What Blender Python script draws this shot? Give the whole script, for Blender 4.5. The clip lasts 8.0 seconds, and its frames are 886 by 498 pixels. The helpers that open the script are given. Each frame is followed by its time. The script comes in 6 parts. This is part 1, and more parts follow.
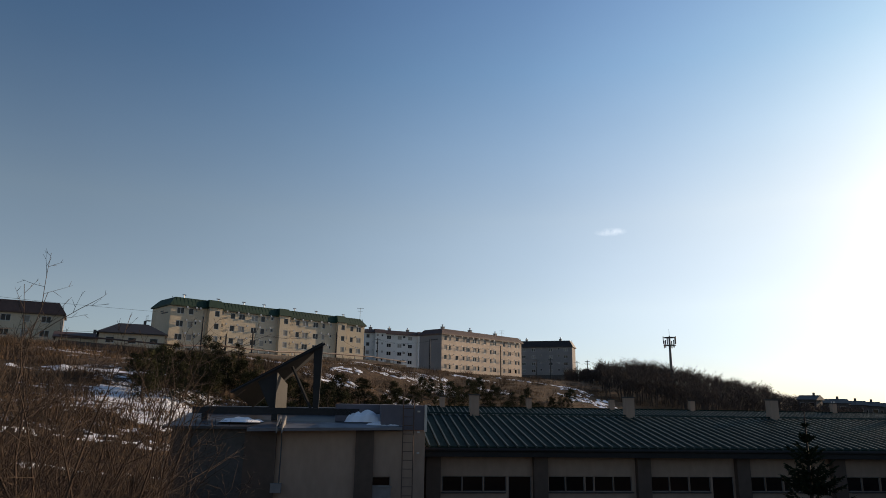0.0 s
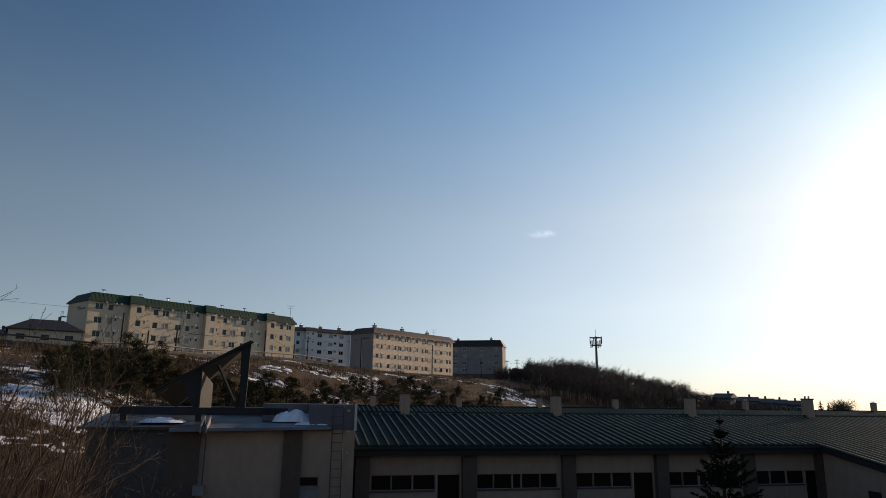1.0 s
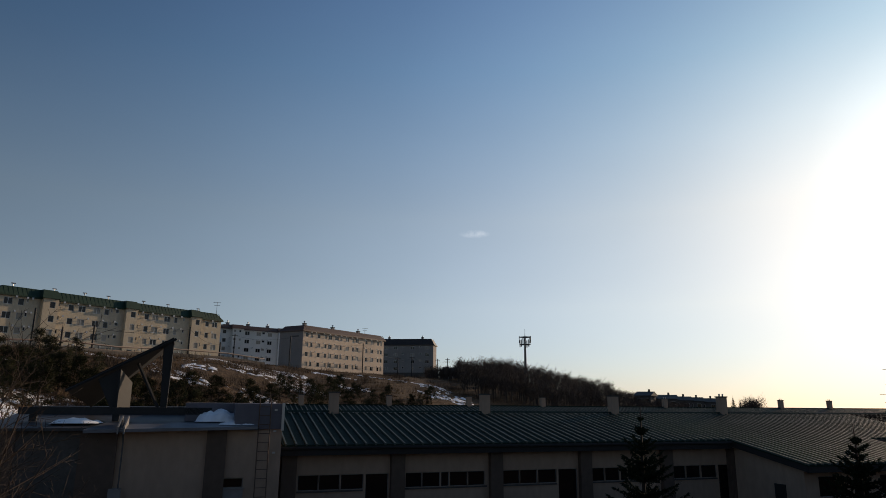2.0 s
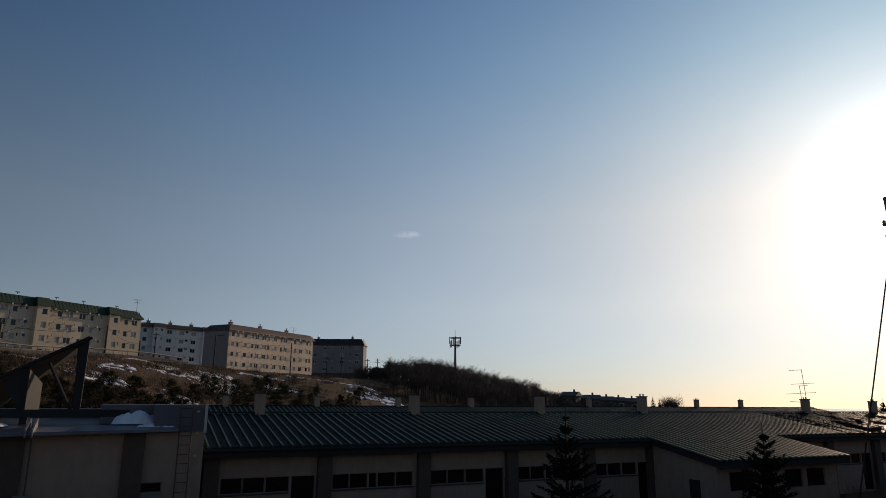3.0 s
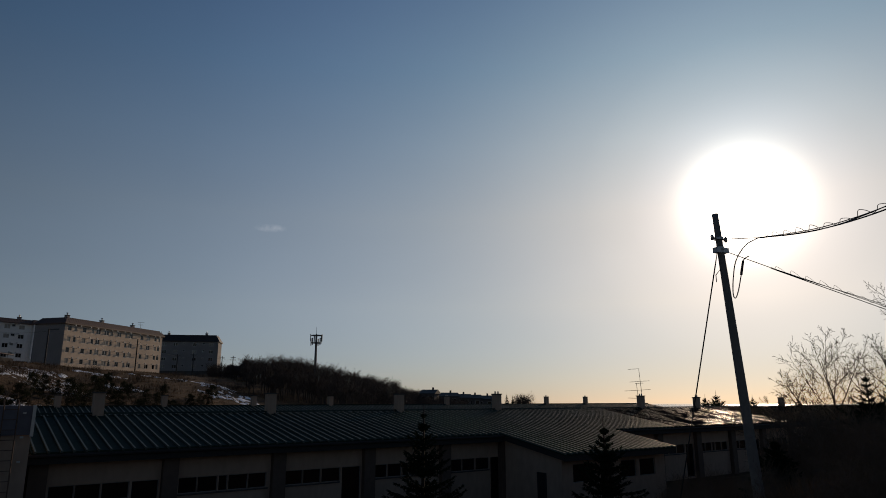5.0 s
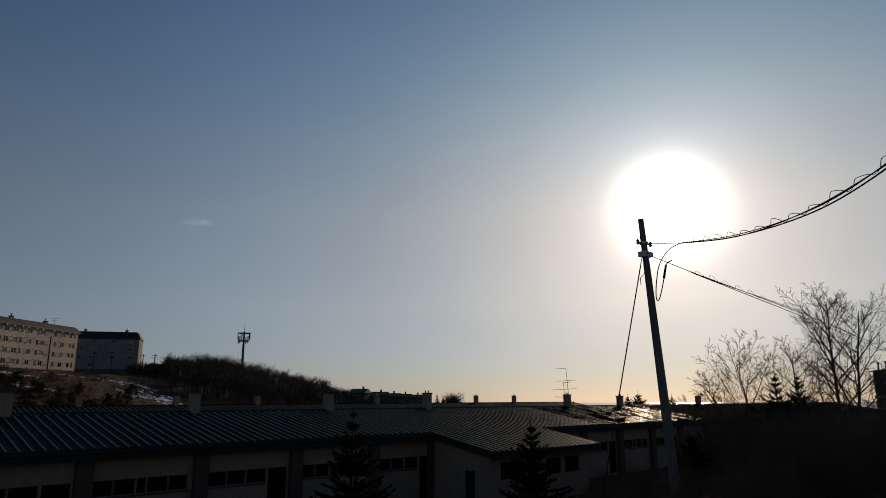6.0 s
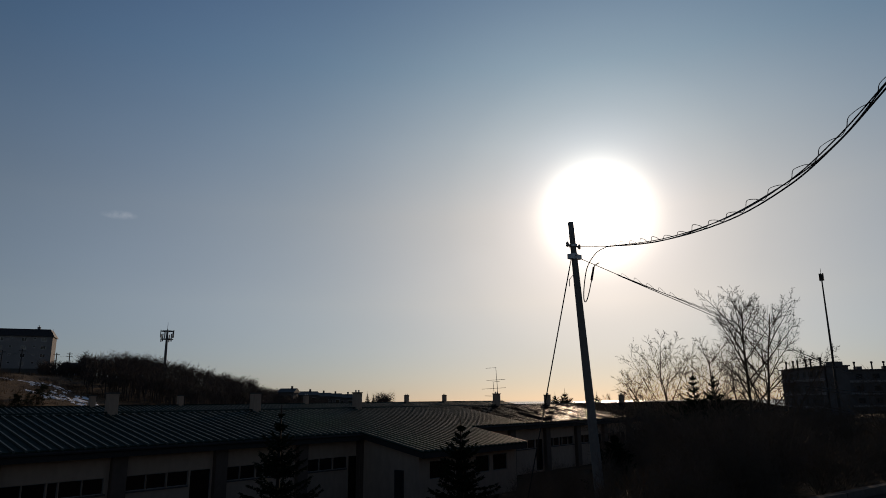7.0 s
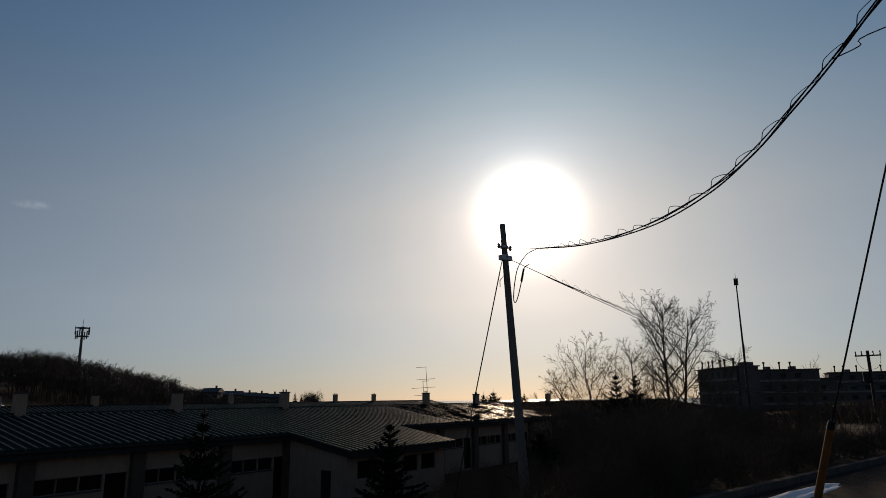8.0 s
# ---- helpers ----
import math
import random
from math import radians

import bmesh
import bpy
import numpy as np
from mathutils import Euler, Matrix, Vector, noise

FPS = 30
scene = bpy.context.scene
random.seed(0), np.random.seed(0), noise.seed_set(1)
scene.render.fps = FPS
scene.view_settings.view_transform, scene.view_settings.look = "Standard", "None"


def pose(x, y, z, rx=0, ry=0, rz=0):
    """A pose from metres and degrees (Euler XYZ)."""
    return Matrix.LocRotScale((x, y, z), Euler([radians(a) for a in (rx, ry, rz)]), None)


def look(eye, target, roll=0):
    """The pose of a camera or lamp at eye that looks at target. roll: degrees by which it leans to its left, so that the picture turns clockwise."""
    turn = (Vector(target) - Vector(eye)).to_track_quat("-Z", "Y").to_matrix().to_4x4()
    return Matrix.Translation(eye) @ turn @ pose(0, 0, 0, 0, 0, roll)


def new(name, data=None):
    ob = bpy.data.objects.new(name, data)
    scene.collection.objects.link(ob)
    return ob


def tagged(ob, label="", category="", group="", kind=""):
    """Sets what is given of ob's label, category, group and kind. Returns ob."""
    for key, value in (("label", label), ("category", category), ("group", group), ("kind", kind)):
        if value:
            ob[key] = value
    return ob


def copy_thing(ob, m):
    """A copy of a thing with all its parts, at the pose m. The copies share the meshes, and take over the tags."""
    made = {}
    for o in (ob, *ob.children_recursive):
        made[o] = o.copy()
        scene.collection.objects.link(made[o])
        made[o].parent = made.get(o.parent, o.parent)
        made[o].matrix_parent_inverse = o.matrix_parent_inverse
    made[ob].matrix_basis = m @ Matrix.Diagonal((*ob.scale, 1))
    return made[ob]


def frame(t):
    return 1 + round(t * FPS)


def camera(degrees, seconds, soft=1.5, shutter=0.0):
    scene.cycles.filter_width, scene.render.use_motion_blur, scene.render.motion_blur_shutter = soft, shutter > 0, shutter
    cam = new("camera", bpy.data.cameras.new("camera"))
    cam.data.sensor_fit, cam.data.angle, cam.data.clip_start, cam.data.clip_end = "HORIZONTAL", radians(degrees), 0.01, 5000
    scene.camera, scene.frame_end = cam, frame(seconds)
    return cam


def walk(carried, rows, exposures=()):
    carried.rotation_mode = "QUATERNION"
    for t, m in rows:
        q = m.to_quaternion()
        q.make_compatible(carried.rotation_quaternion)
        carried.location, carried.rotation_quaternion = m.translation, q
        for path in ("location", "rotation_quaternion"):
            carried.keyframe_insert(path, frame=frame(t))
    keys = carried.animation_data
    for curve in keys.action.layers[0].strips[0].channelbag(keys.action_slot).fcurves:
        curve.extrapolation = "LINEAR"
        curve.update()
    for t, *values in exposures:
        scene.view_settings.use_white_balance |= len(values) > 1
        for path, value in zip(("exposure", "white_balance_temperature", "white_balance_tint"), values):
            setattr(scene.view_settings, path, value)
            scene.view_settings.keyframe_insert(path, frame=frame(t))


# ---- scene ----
EYE = 5.3
cam = camera(67.8, 8.0, soft=0.9)
ROWS = [
    (0.0, 103.21, -0.9, -0.21),
    (0.5, 103.21, -0.8, -3.13),
    (1.0, 103.2, -0.69, -6.07),
    (1.5, 103.14, -0.59, -9.02),
    (3.0, 103.23, -0.27, -17.97),
    (3.5, 103.18, -0.17, -20.94),
    (4.0, 103.15, -0.09, -23.91),
    (4.5, 103.13, 0.07, -26.86),
    (6.0, 102.99, 0.3, -35.7),
    (6.5, 102.95, 0.44, -38.63),
    (7.0, 102.89, 0.55, -41.58),
    (7.5, 102.83, 0.62, -44.54),
    (8.0, 102.77, 0.7, -47.55)
]
EXPO = [(0.0, -0.03, 7400, 15), (0.8, -0.12, 7350, 15), (1.5, -0.36, 7300, 15), (3.0, -0.83, 7200, 16), (3.5, -0.95, 7150, 16), (4.5, -1.29, 7100, 16), (6.0, -1.53, 7050, 16), (8.0, -1.52, 7050, 16)]
walk(cam, [(t, pose(0, 0, EYE, rx, ry, rz)) for t, rx, ry, rz in ROWS], EXPO)

# ---- sky and sun: low winter sun over the sea, 55 degrees to the right of the first view ----
SUN_AZ, SUN_EL = 55.4, 15.4
sun_way = Vector((math.sin(radians(SUN_AZ)) * math.cos(radians(SUN_EL)), math.cos(radians(SUN_AZ)) * math.cos(radians(SUN_EL)), math.sin(radians(SUN_EL))))
world = bpy.data.worlds.new("winter_sky")
scene.world = world
world.use_nodes = True
wn, wl = world.node_tree.nodes, world.node_tree.links
wn.clear()


def wnode(kind, **sets):
    n = wn.new(kind)
    for key, value in sets.items():
        n.inputs[key].default_value = value
    return n


sky = wn.new("ShaderNodeTexSky")
sky.sky_type, sky.sun_disc = "NISHITA", False
sky.sun_elevation, sky.sun_rotation = radians(SUN_EL), radians(SUN_AZ)
sky.altitude, sky.air_density, sky.dust_density, sky.ozone_density = 20, 0.92, 0.14, 1.9
out_w, bg = wn.new("ShaderNodeOutputWorld"), wnode("ShaderNodeBackground", Strength=0.106)
# the aureole of the sun in thin haze
coord = wn.new("ShaderNodeTexCoord")
dot = wn.new("ShaderNodeVectorMath")
dot.operation = "DOT_PRODUCT"
dot.inputs[1].default_value = sun_way
wl.new(coord.outputs["Generated"], dot.inputs[0])
turn_from_sun = wn.new("ShaderNodeMath")
turn_from_sun.operation = "ARCCOSINE"
wl.new(dot.outputs["Value"], turn_from_sun.inputs[0])
share = wn.new("ShaderNodeMath")
share.operation = "DIVIDE"
share.inputs[1].default_value = radians(90)
wl.new(turn_from_sun.outputs[0], share.inputs[0])
ramp = wn.new("ShaderNodeValToRGB")
wl.new(share.outputs[0], ramp.inputs[0])
ramp.color_ramp.interpolation = "B_SPLINE"
HAZE = ((0.0, 8.0, 1.0, 0.98, 0.93), (3.1, 5.2, 1.0, 0.98, 0.93), (4.5, 2.0, 1.0, 0.98, 0.92), (6.4, 1.36, 1.0, 0.98, 0.94), (9.0, 1.08, 1.0, 0.985, 0.90), (13.0, 0.84, 0.98, 0.985, 0.90), (20.0, 0.56, 0.92, 0.985, 0.96), (27.0, 0.41, 0.83, 0.975, 1.05),
        (36.0, 0.285, 0.76, 0.95, 1.19), (46.0, 0.185, 0.68, 0.93, 1.26), (62.0, 0.065, 0.6, 0.92, 1.35), (80.0, 0.0, 0.5, 0.9, 1.5))
el = ramp.color_ramp.elements
while len(el) < len(HAZE):
    el.new(0.5)
for e, (a, v, cr, cg, cb) in zip(el, HAZE):
    e.position = a / 90
    e.color = (v / 8 * cr, v / 8 * cg, v / 8 * cb, 1)
glow = wnode("ShaderNodeBackground", Strength=8.0)
# clearer and bluer towards the zenith, milky towards the horizon
height = wn.new("ShaderNodeSeparateXYZ")
wl.new(coord.outputs["Generated"], height.inputs[0])
UPPER = ((0.27, 1.10, 1.06, 1.0), (0.37, 0.89, 0.99, 1.02), (0.47, 0.65, 0.87, 1.0), (0.6, 0.48, 0.70, 0.93), (1.0, 0.5, 0.7, 0.85))
CLEAR = ((0.0, 0.68, 0.76, 1.03), (0.07, 0.86, 0.89, 1.05), (0.14, 1.04, 1.0, 1.03)) + UPPER
MILKY = ((0.0, 0.58, 0.55, 0.58), (0.07, 0.83, 0.78, 0.755), (0.14, 1.08, 0.99, 0.88)) + UPPER
# faint streaks of high cloud, drawn out along the horizon
drawn = wn.new("ShaderNodeMapping")
drawn.inputs["Scale"].default_value, drawn.inputs["Rotation"].default_value = (1.8, 1.8, 5.0), (0.5, 0.35, 0.4)
wl.new(coord.outputs["Generated"], drawn.inputs[0])
wisp = wn.new("ShaderNodeTexNoise")
wisp.inputs["Scale"].default_value, wisp.inputs["Detail"].default_value = 1.5, 5
wl.new(drawn.outputs[0], wisp.inputs["Vector"])
veil = wn.new("ShaderNodeMapRange")
for key, value in (("From Min", 0.3), ("From Max", 0.7), ("To Min", 0.98), ("To Max", 1.02)):
    veil.inputs[key].default_value = value
wl.new(wisp.outputs["Fac"], veil.inputs["Value"])
for source, sink, stops in ((sky, bg, CLEAR), (ramp, glow, MILKY)):
    clear = wn.new("ShaderNodeValToRGB")
    wl.new(height.outputs[2], clear.inputs[0])
    el = clear.color_ramp.elements
    while len(el) < len(stops):
        el.new(0.5)
    for e, (a, cr, cg, cb) in zip(el, stops):
        e.position, e.color = a, (cr, cg, cb, 1)
    tint, streaked = wn.new("ShaderNodeVectorMath"), wn.new("ShaderNodeVectorMath")
    tint.operation, streaked.operation = "MULTIPLY", "SCALE"
    wl.new(source.outputs[0], tint.inputs[0])
    wl.new(clear.outputs[0], tint.inputs[1])
    wl.new(tint.outputs[0], streaked.inputs[0])
    wl.new(veil.outputs[0], streaked.inputs["Scale"])
    wl.new(streaked.outputs[0], sink.inputs[0])
# one small cloud above the wood


def wmath(op, a, b=0.0, clamp=False):
    n = wn.new("ShaderNodeMath")
    n.operation, n.use_clamp = op, clamp
    for k, v in enumerate((a, b)):
        if isinstance(v, (int, float)):
            n.inputs[k].default_value = v
        else:
            wl.new(v, n.inputs[k])
    return n.outputs[0]


def wdot(v):
    n = wn.new("ShaderNodeVectorMath")
    n.operation = "DOT_PRODUCT"
    n.inputs[1].default_value = v
    wl.new(coord.outputs["Generated"], n.inputs[0])
    return n.outputs["Value"]


ca, ce = radians(14.7), radians(14.45)
across = wdot((math.cos(ca), -math.sin(ca), 0))
upward = wmath("SUBTRACT", wdot((0, 0, 1)), math.sin(ce))
ahead = wmath("GREATER_THAN", wdot((math.sin(ca), math.cos(ca), 0)), 0.5)
ring = wmath("ADD", wmath("POWER", wmath("DIVIDE", wmath("ABSOLUTE", across), 0.025), 2.0), wmath("POWER", wmath("DIVIDE", wmath("ABSOLUTE", upward), 0.0065), 2.0))
puff = wn.new("ShaderNodeTexNoise")
puff.inputs["Scale"].default_value, puff.inputs["Detail"].default_value = 70, 5
wl.new(coord.outputs["Generated"], puff.inputs["Vector"])
body = wmath("MULTIPLY", wmath("SUBTRACT", 1.0, ring, True), wmath("MULTIPLY", wmath("SUBTRACT", puff.outputs["Fac"], 0.40, True), ahead))
cloud = wn.new("ShaderNodeBackground")
cloud.inputs[0].default_value = (1, 0.98, 0.96, 1)
wl.new(wmath("MULTIPLY", body, 0.75), cloud.inputs[1])
both = wn.new("ShaderNodeAddShader")
wl.new(bg.outputs[0], both.inputs[0])
wl.new(glow.outputs[0], both.inputs[1])
with_cloud = wn.new("ShaderNodeAddShader")
wl.new(both.outputs[0], with_cloud.inputs[0])
wl.new(cloud.outputs[0], with_cloud.inputs[1])
wl.new(with_cloud.outputs[0], out_w.inputs[0])

sun = new("sun", bpy.data.lights.new("sun", "SUN"))
sun.data.energy, sun.data.angle, sun.data.color = 4.6, radians(0.6), (1.0, 0.80, 0.58)
sun.matrix_world = look(sun_way * 300, (0, 0, 0))

# ---- materials ----


def material(name, colour, rough=0.8, metal=0.0, vary=0.25, grain=3.0, stain=0.3, bump=0.15, tint=None, streak=None, each=0.0, spec=0.4):
    """A surface with variation at two scales, fine relief, and a random shade for each object (each)."""
    m = bpy.data.materials.new(name)
    m.use_nodes = True
    nt = m.node_tree
    b = nt.nodes["Principled BSDF"]
    b.inputs["Roughness"].default_value, b.inputs["Metallic"].default_value = rough, metal
    b.inputs["Specular IOR Level"].default_value = spec
    tc = nt.nodes.new("ShaderNodeTexCoord")
    mp = nt.nodes.new("ShaderNodeMapping")
    nt.links.new(tc.outputs["Object"], mp.inputs[0])
    if streak:
        mp.inputs["Scale"].default_value = streak
    fine, big = nt.nodes.new("ShaderNodeTexNoise"), nt.nodes.new("ShaderNodeTexNoise")
    fine.inputs["Scale"].default_value, fine.inputs["Detail"].default_value = grain, 6
    big.inputs["Scale"].default_value, big.inputs["Detail"].default_value = stain, 3
    nt.links.new(mp.outputs[0], fine.inputs["Vector"])
    nt.links.new(mp.outputs[0], big.inputs["Vector"])
    add = nt.nodes.new("ShaderNodeMath")
    add.operation = "ADD"
    nt.links.new(fine.outputs["Fac"], add.inputs[0])
    nt.links.new(big.outputs["Fac"], add.inputs[1])
    last = add
    if each:
        info, mul = nt.nodes.new("ShaderNodeObjectInfo"), nt.nodes.new("ShaderNodeMath")
        mul.operation = "MULTIPLY_ADD"
        mul.inputs[1].default_value = each
        nt.links.new(info.outputs["Random"], mul.inputs[0])
        nt.links.new(add.outputs[0], mul.inputs[2])
        last = mul
    r = nt.nodes.new("ShaderNodeValToRGB")
    dark = [c * (1 - vary) for c in colour]
    light = list(tint) if tint else [min(1, c * (1 + vary)) for c in colour]
    r.color_ramp.elements[0].position, r.color_ramp.elements[0].color = 0.35, (*dark, 1)
    r.color_ramp.elements[1].position, r.color_ramp.elements[1].color = 0.68 + each * 0.4, (*light, 1)
    half = nt.nodes.new("ShaderNodeMath")
    half.operation = "MULTIPLY"
    half.inputs[1].default_value = 0.5
    nt.links.new(last.outputs[0], half.inputs[0])
    nt.links.new(half.outputs[0], r.inputs[0])
    nt.links.new(r.outputs[0], b.inputs["Base Color"])
    if bump:
        bp = nt.nodes.new("ShaderNodeBump")
        bp.inputs["Strength"].default_value, bp.inputs["Distance"].default_value = bump, 0.02
        nt.links.new(fine.outputs["Fac"], bp.inputs["Height"])
        nt.links.new(bp.outputs[0], b.inputs["Normal"])
    return m


def ground_material():
    """Dead grass and brown earth with patches of old snow; snow lies thicker where the large noise says so."""
    m = bpy.data.materials.new("winter_ground")
    m.use_nodes = True
    nt = m.node_tree
    N, L = nt.nodes.new, nt.links.new
    b = nt.nodes["Principled BSDF"]
    b.inputs["Roughness"].default_value = 0.95
    b.inputs["Specular IOR Level"].default_value = 0.15
    tc = N("ShaderNodeTexCoord")

    def tex(scale, detail, rough=0.55):
        n = N("ShaderNodeTexNoise")
        n.inputs["Scale"].default_value, n.inputs["Detail"].default_value, n.inputs["Roughness"].default_value = scale, detail, rough
        L(tc.outputs["Object"], n.inputs["Vector"])
        return n

    def ramp(src, stops):
        r = N("ShaderNodeValToRGB")
        e = r.color_ramp.elements
        e[0].position, e[0].color = stops[0][0], (*stops[0][1], 1)
        e[1].position, e[1].color = stops[-1][0], (*stops[-1][1], 1)
        for p, c in stops[1:-1]:
            e.new(p).color = (*c, 1)
        L(src, r.inputs[0])
        return r
    grass = ramp(tex(1.3, 8).outputs["Fac"], [(0.3, (0.022, 0.014, 0.009)), (0.5, (0.065, 0.040, 0.022)), (0.7, (0.135, 0.082, 0.042))])
    mask = N("ShaderNodeMath")
    mask.operation = "MULTIPLY_ADD"
    mask.inputs[1].default_value = 0.55
    L(tex(0.6, 9, 0.75).outputs["Fac"], mask.inputs[0])
    L(tex(0.045, 4).outputs["Fac"], mask.inputs[2])
    apart, sunny, less = N("ShaderNodeSeparateXYZ"), N("ShaderNodeMapRange"), N("ShaderNodeMath")
    L(tc.outputs["Object"], apart.inputs[0])
    for key, value in (("From Min", 6.0), ("From Max", 24.0), ("To Min", 0.0), ("To Max", 0.3)):
        sunny.inputs[key].default_value = value
    L(apart.outputs[0], sunny.inputs["Value"])
    less.operation = "SUBTRACT"
    L(mask.outputs[0], less.inputs[0])
    L(sunny.outputs[0], less.inputs[1])
    snow = ramp(less.outputs[0], [(0.865, (0, 0, 0)), (0.895, (1, 1, 1))])
    mix = N("ShaderNodeMix")
    mix.data_type = "RGBA"
    L(snow.outputs[0], mix.inputs[0])
    L(grass.outputs[0], mix.inputs[6])
    mix.inputs[7].default_value = (0.78, 0.80, 0.84, 1)
    L(mix.outputs[2], b.inputs["Base Color"])
    bp = N("ShaderNodeBump")
    bp.inputs["Strength"].default_value, bp.inputs["Distance"].default_value = 0.6, 0.3
    L(tex(2.2, 8).outputs["Fac"], bp.inputs["Height"])
    L(bp.outputs[0], b.inputs["Normal"])
    return m


def sea_material():
    m = material("sea_water", (0.03, 0.05, 0.07), rough=0.18, vary=0.2, grain=0.02, stain=0.004, bump=0)
    nt = m.node_tree
    tc, n, bp = nt.nodes.new("ShaderNodeTexCoord"), nt.nodes.new("ShaderNodeTexNoise"), nt.nodes.new("ShaderNodeBump")
    n.inputs["Scale"].default_value, n.inputs["Detail"].default_value = 0.15, 4
    bp.inputs["Strength"].default_value, bp.inputs["Distance"].default_value = 0.8, 1.2
    nt.links.new(tc.outputs["Object"], n.inputs["Vector"])
    nt.links.new(n.outputs["Fac"], bp.inputs["Height"])
    nt.links.new(bp.outputs[0], nt.nodes["Principled BSDF"].inputs["Normal"])
    return m


def patchy_roof_material():
    """Worn sheet roof, wet in ragged streaks that run down the slope."""
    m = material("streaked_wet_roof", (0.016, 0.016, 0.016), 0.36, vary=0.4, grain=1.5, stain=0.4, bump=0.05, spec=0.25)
    nt = m.node_tree
    tc, mp, n, r = (nt.nodes.new("ShaderNode" + k) for k in ("NewGeometry", "Mapping", "TexNoise", "MapRange"))
    mp.inputs["Scale"].default_value = (0.6, 0.28, 1.0)
    n.inputs["Scale"].default_value, n.inputs["Detail"].default_value, n.inputs["Roughness"].default_value = 1.6, 5, 0.65
    for key, value in (("From Min", 0.48), ("From Max", 0.60), ("To Min", 0.0), ("To Max", 0.036)):
        r.inputs[key].default_value = value
    nt.links.new(tc.outputs["Position"], mp.inputs[0])
    nt.links.new(mp.outputs[0], n.inputs["Vector"])
    nt.links.new(n.outputs["Fac"], r.inputs["Value"])
    nt.links.new(r.outputs[0], nt.nodes["Principled BSDF"].inputs["Specular IOR Level"])
    return m


MAT_GROUND = ground_material()
MAT_SEA = sea_material()
MAT_ASPHALT = material("asphalt", (0.022, 0.021, 0.021), 1.0, grain=20, stain=0.5, bump=0.6, spec=0.04)
MAT_CONCRETE = material("grey_concrete", (0.085, 0.078, 0.073), 1.0, spec=0.1, grain=6, stain=0.6)
MAT_SNOW = material("old_snow", (0.78, 0.80, 0.84), 0.6, vary=0.08, grain=4, stain=0.8, bump=0.5)
MAT_CREAM = material("cream_render", (0.48, 0.405, 0.30), 0.9, vary=0.14, grain=5, stain=0.25, streak=(1, 1, 0.35))
MAT_PINK = material("pinkish_beige_render", (0.62, 0.495, 0.385), 0.9, vary=0.12, grain=5, stain=0.25, streak=(1, 1, 0.35))
MAT_WHITE = material("white_render", (0.56, 0.56, 0.54), 0.9, vary=0.10, grain=5, stain=0.25, streak=(1, 1, 0.35))
MAT_BLUE = material("pale_blue_render", (0.32, 0.46, 0.56), 0.9, vary=0.10, grain=5, stain=0.25)
MAT_GREYWALL = material("grey_render", (0.22, 0.205, 0.20), 0.9, vary=0.14, grain=5, stain=0.25)
MAT_SCHOOL = material("beige_school_render", (0.34, 0.238, 0.178), 0.9, vary=0.14, grain=4, stain=0.5, streak=(1, 1, 0.4))
MAT_PIER = material("brown_painted_pier", (0.10, 0.068, 0.052), 0.85, vary=0.15, grain=4, stain=0.5)
MAT_GREENROOF = material("green_sheet_roof", (0.005, 0.031, 0.016), 0.7, vary=0.2, grain=3, stain=0.3, bump=0.05)
MAT_SCHOOLROOF = material("dull_green_ribbed_roof", (0.016, 0.030, 0.025), 0.72, vary=0.3, grain=2.5, stain=0.35, bump=0.06, each=0.15, spec=0.03)
# paler than the trays: the sunlit rib edges are put into this colour
MAT_RIB = material("highlit_green_ribs", (0.050, 0.066, 0.060), 0.5, vary=0.3, grain=2.5, stain=0.35, bump=0.04, each=0.15, spec=0.16)
# near-black and fully rough, for the right end of the school roof
MAT_MATTROOF = material("matt_black_roof", (0.014, 0.014, 0.014), 1.0, vary=0.35, grain=2.0, stain=0.3, bump=0.1, spec=0.02)
MAT_PATCHROOF = patchy_roof_material()
MAT_BROWNROOF = material("brown_sheet_roof", (0.085, 0.05, 0.04), 0.6, vary=0.2, grain=3, stain=0.3, bump=0.05)
MAT_DARKROOF = material("black_sheet_roof", (0.03, 0.027, 0.028), 0.6, vary=0.2, grain=3, stain=0.3, bump=0.05)
MAT_FASCIA = material("black_metal_fascia", (0.017, 0.016, 0.017), 0.8, vary=0.2)
MAT_FRAME = material("aluminium_frame", (0.42, 0.42, 0.42), 0.4, metal=0.6, vary=0.1, bump=0)
MAT_STEEL = material("galvanised_steel", (0.35, 0.35, 0.36), 0.4, metal=0.8, vary=0.15, grain=8)
MAT_DARKSTEEL = material("dark_painted_steel", (0.015, 0.015, 0.016), 0.7, vary=0.2, grain=5)
MAT_GLASS = material("dark_window_glass", (0.012, 0.010, 0.010), 0.12, vary=0.3, grain=0.7, stain=0.2, bump=0, spec=0.3)
# rough, weakly reflecting panes for the far flats
MAT_DIMGLASS = material("dim_window_glass", (0.03, 0.03, 0.032), 0.6, vary=0.3, grain=0.7, stain=0.2, bump=0, spec=0.08)
MAT_DIMFRAME = material("weathered_aluminium_frame", (0.20, 0.19, 0.18), 0.6, vary=0.15, bump=0)
# dark enough to hold the backlit shade of the far flats in its colour
MAT_DARKWALL = material("darkened_render", (0.09, 0.085, 0.085), 0.95, vary=0.25, grain=3, stain=0.2)
MAT_CURTAIN = material("curtained_window", (0.22, 0.20, 0.17), 0.3, vary=0.3, grain=1.5, stain=0.4, bump=0, each=0.3)
MAT_WETROOF = material("wet_metal_roof", (0.028, 0.027, 0.03), 0.5, vary=0.4, grain=1.5, stain=0.6, bump=0.05)
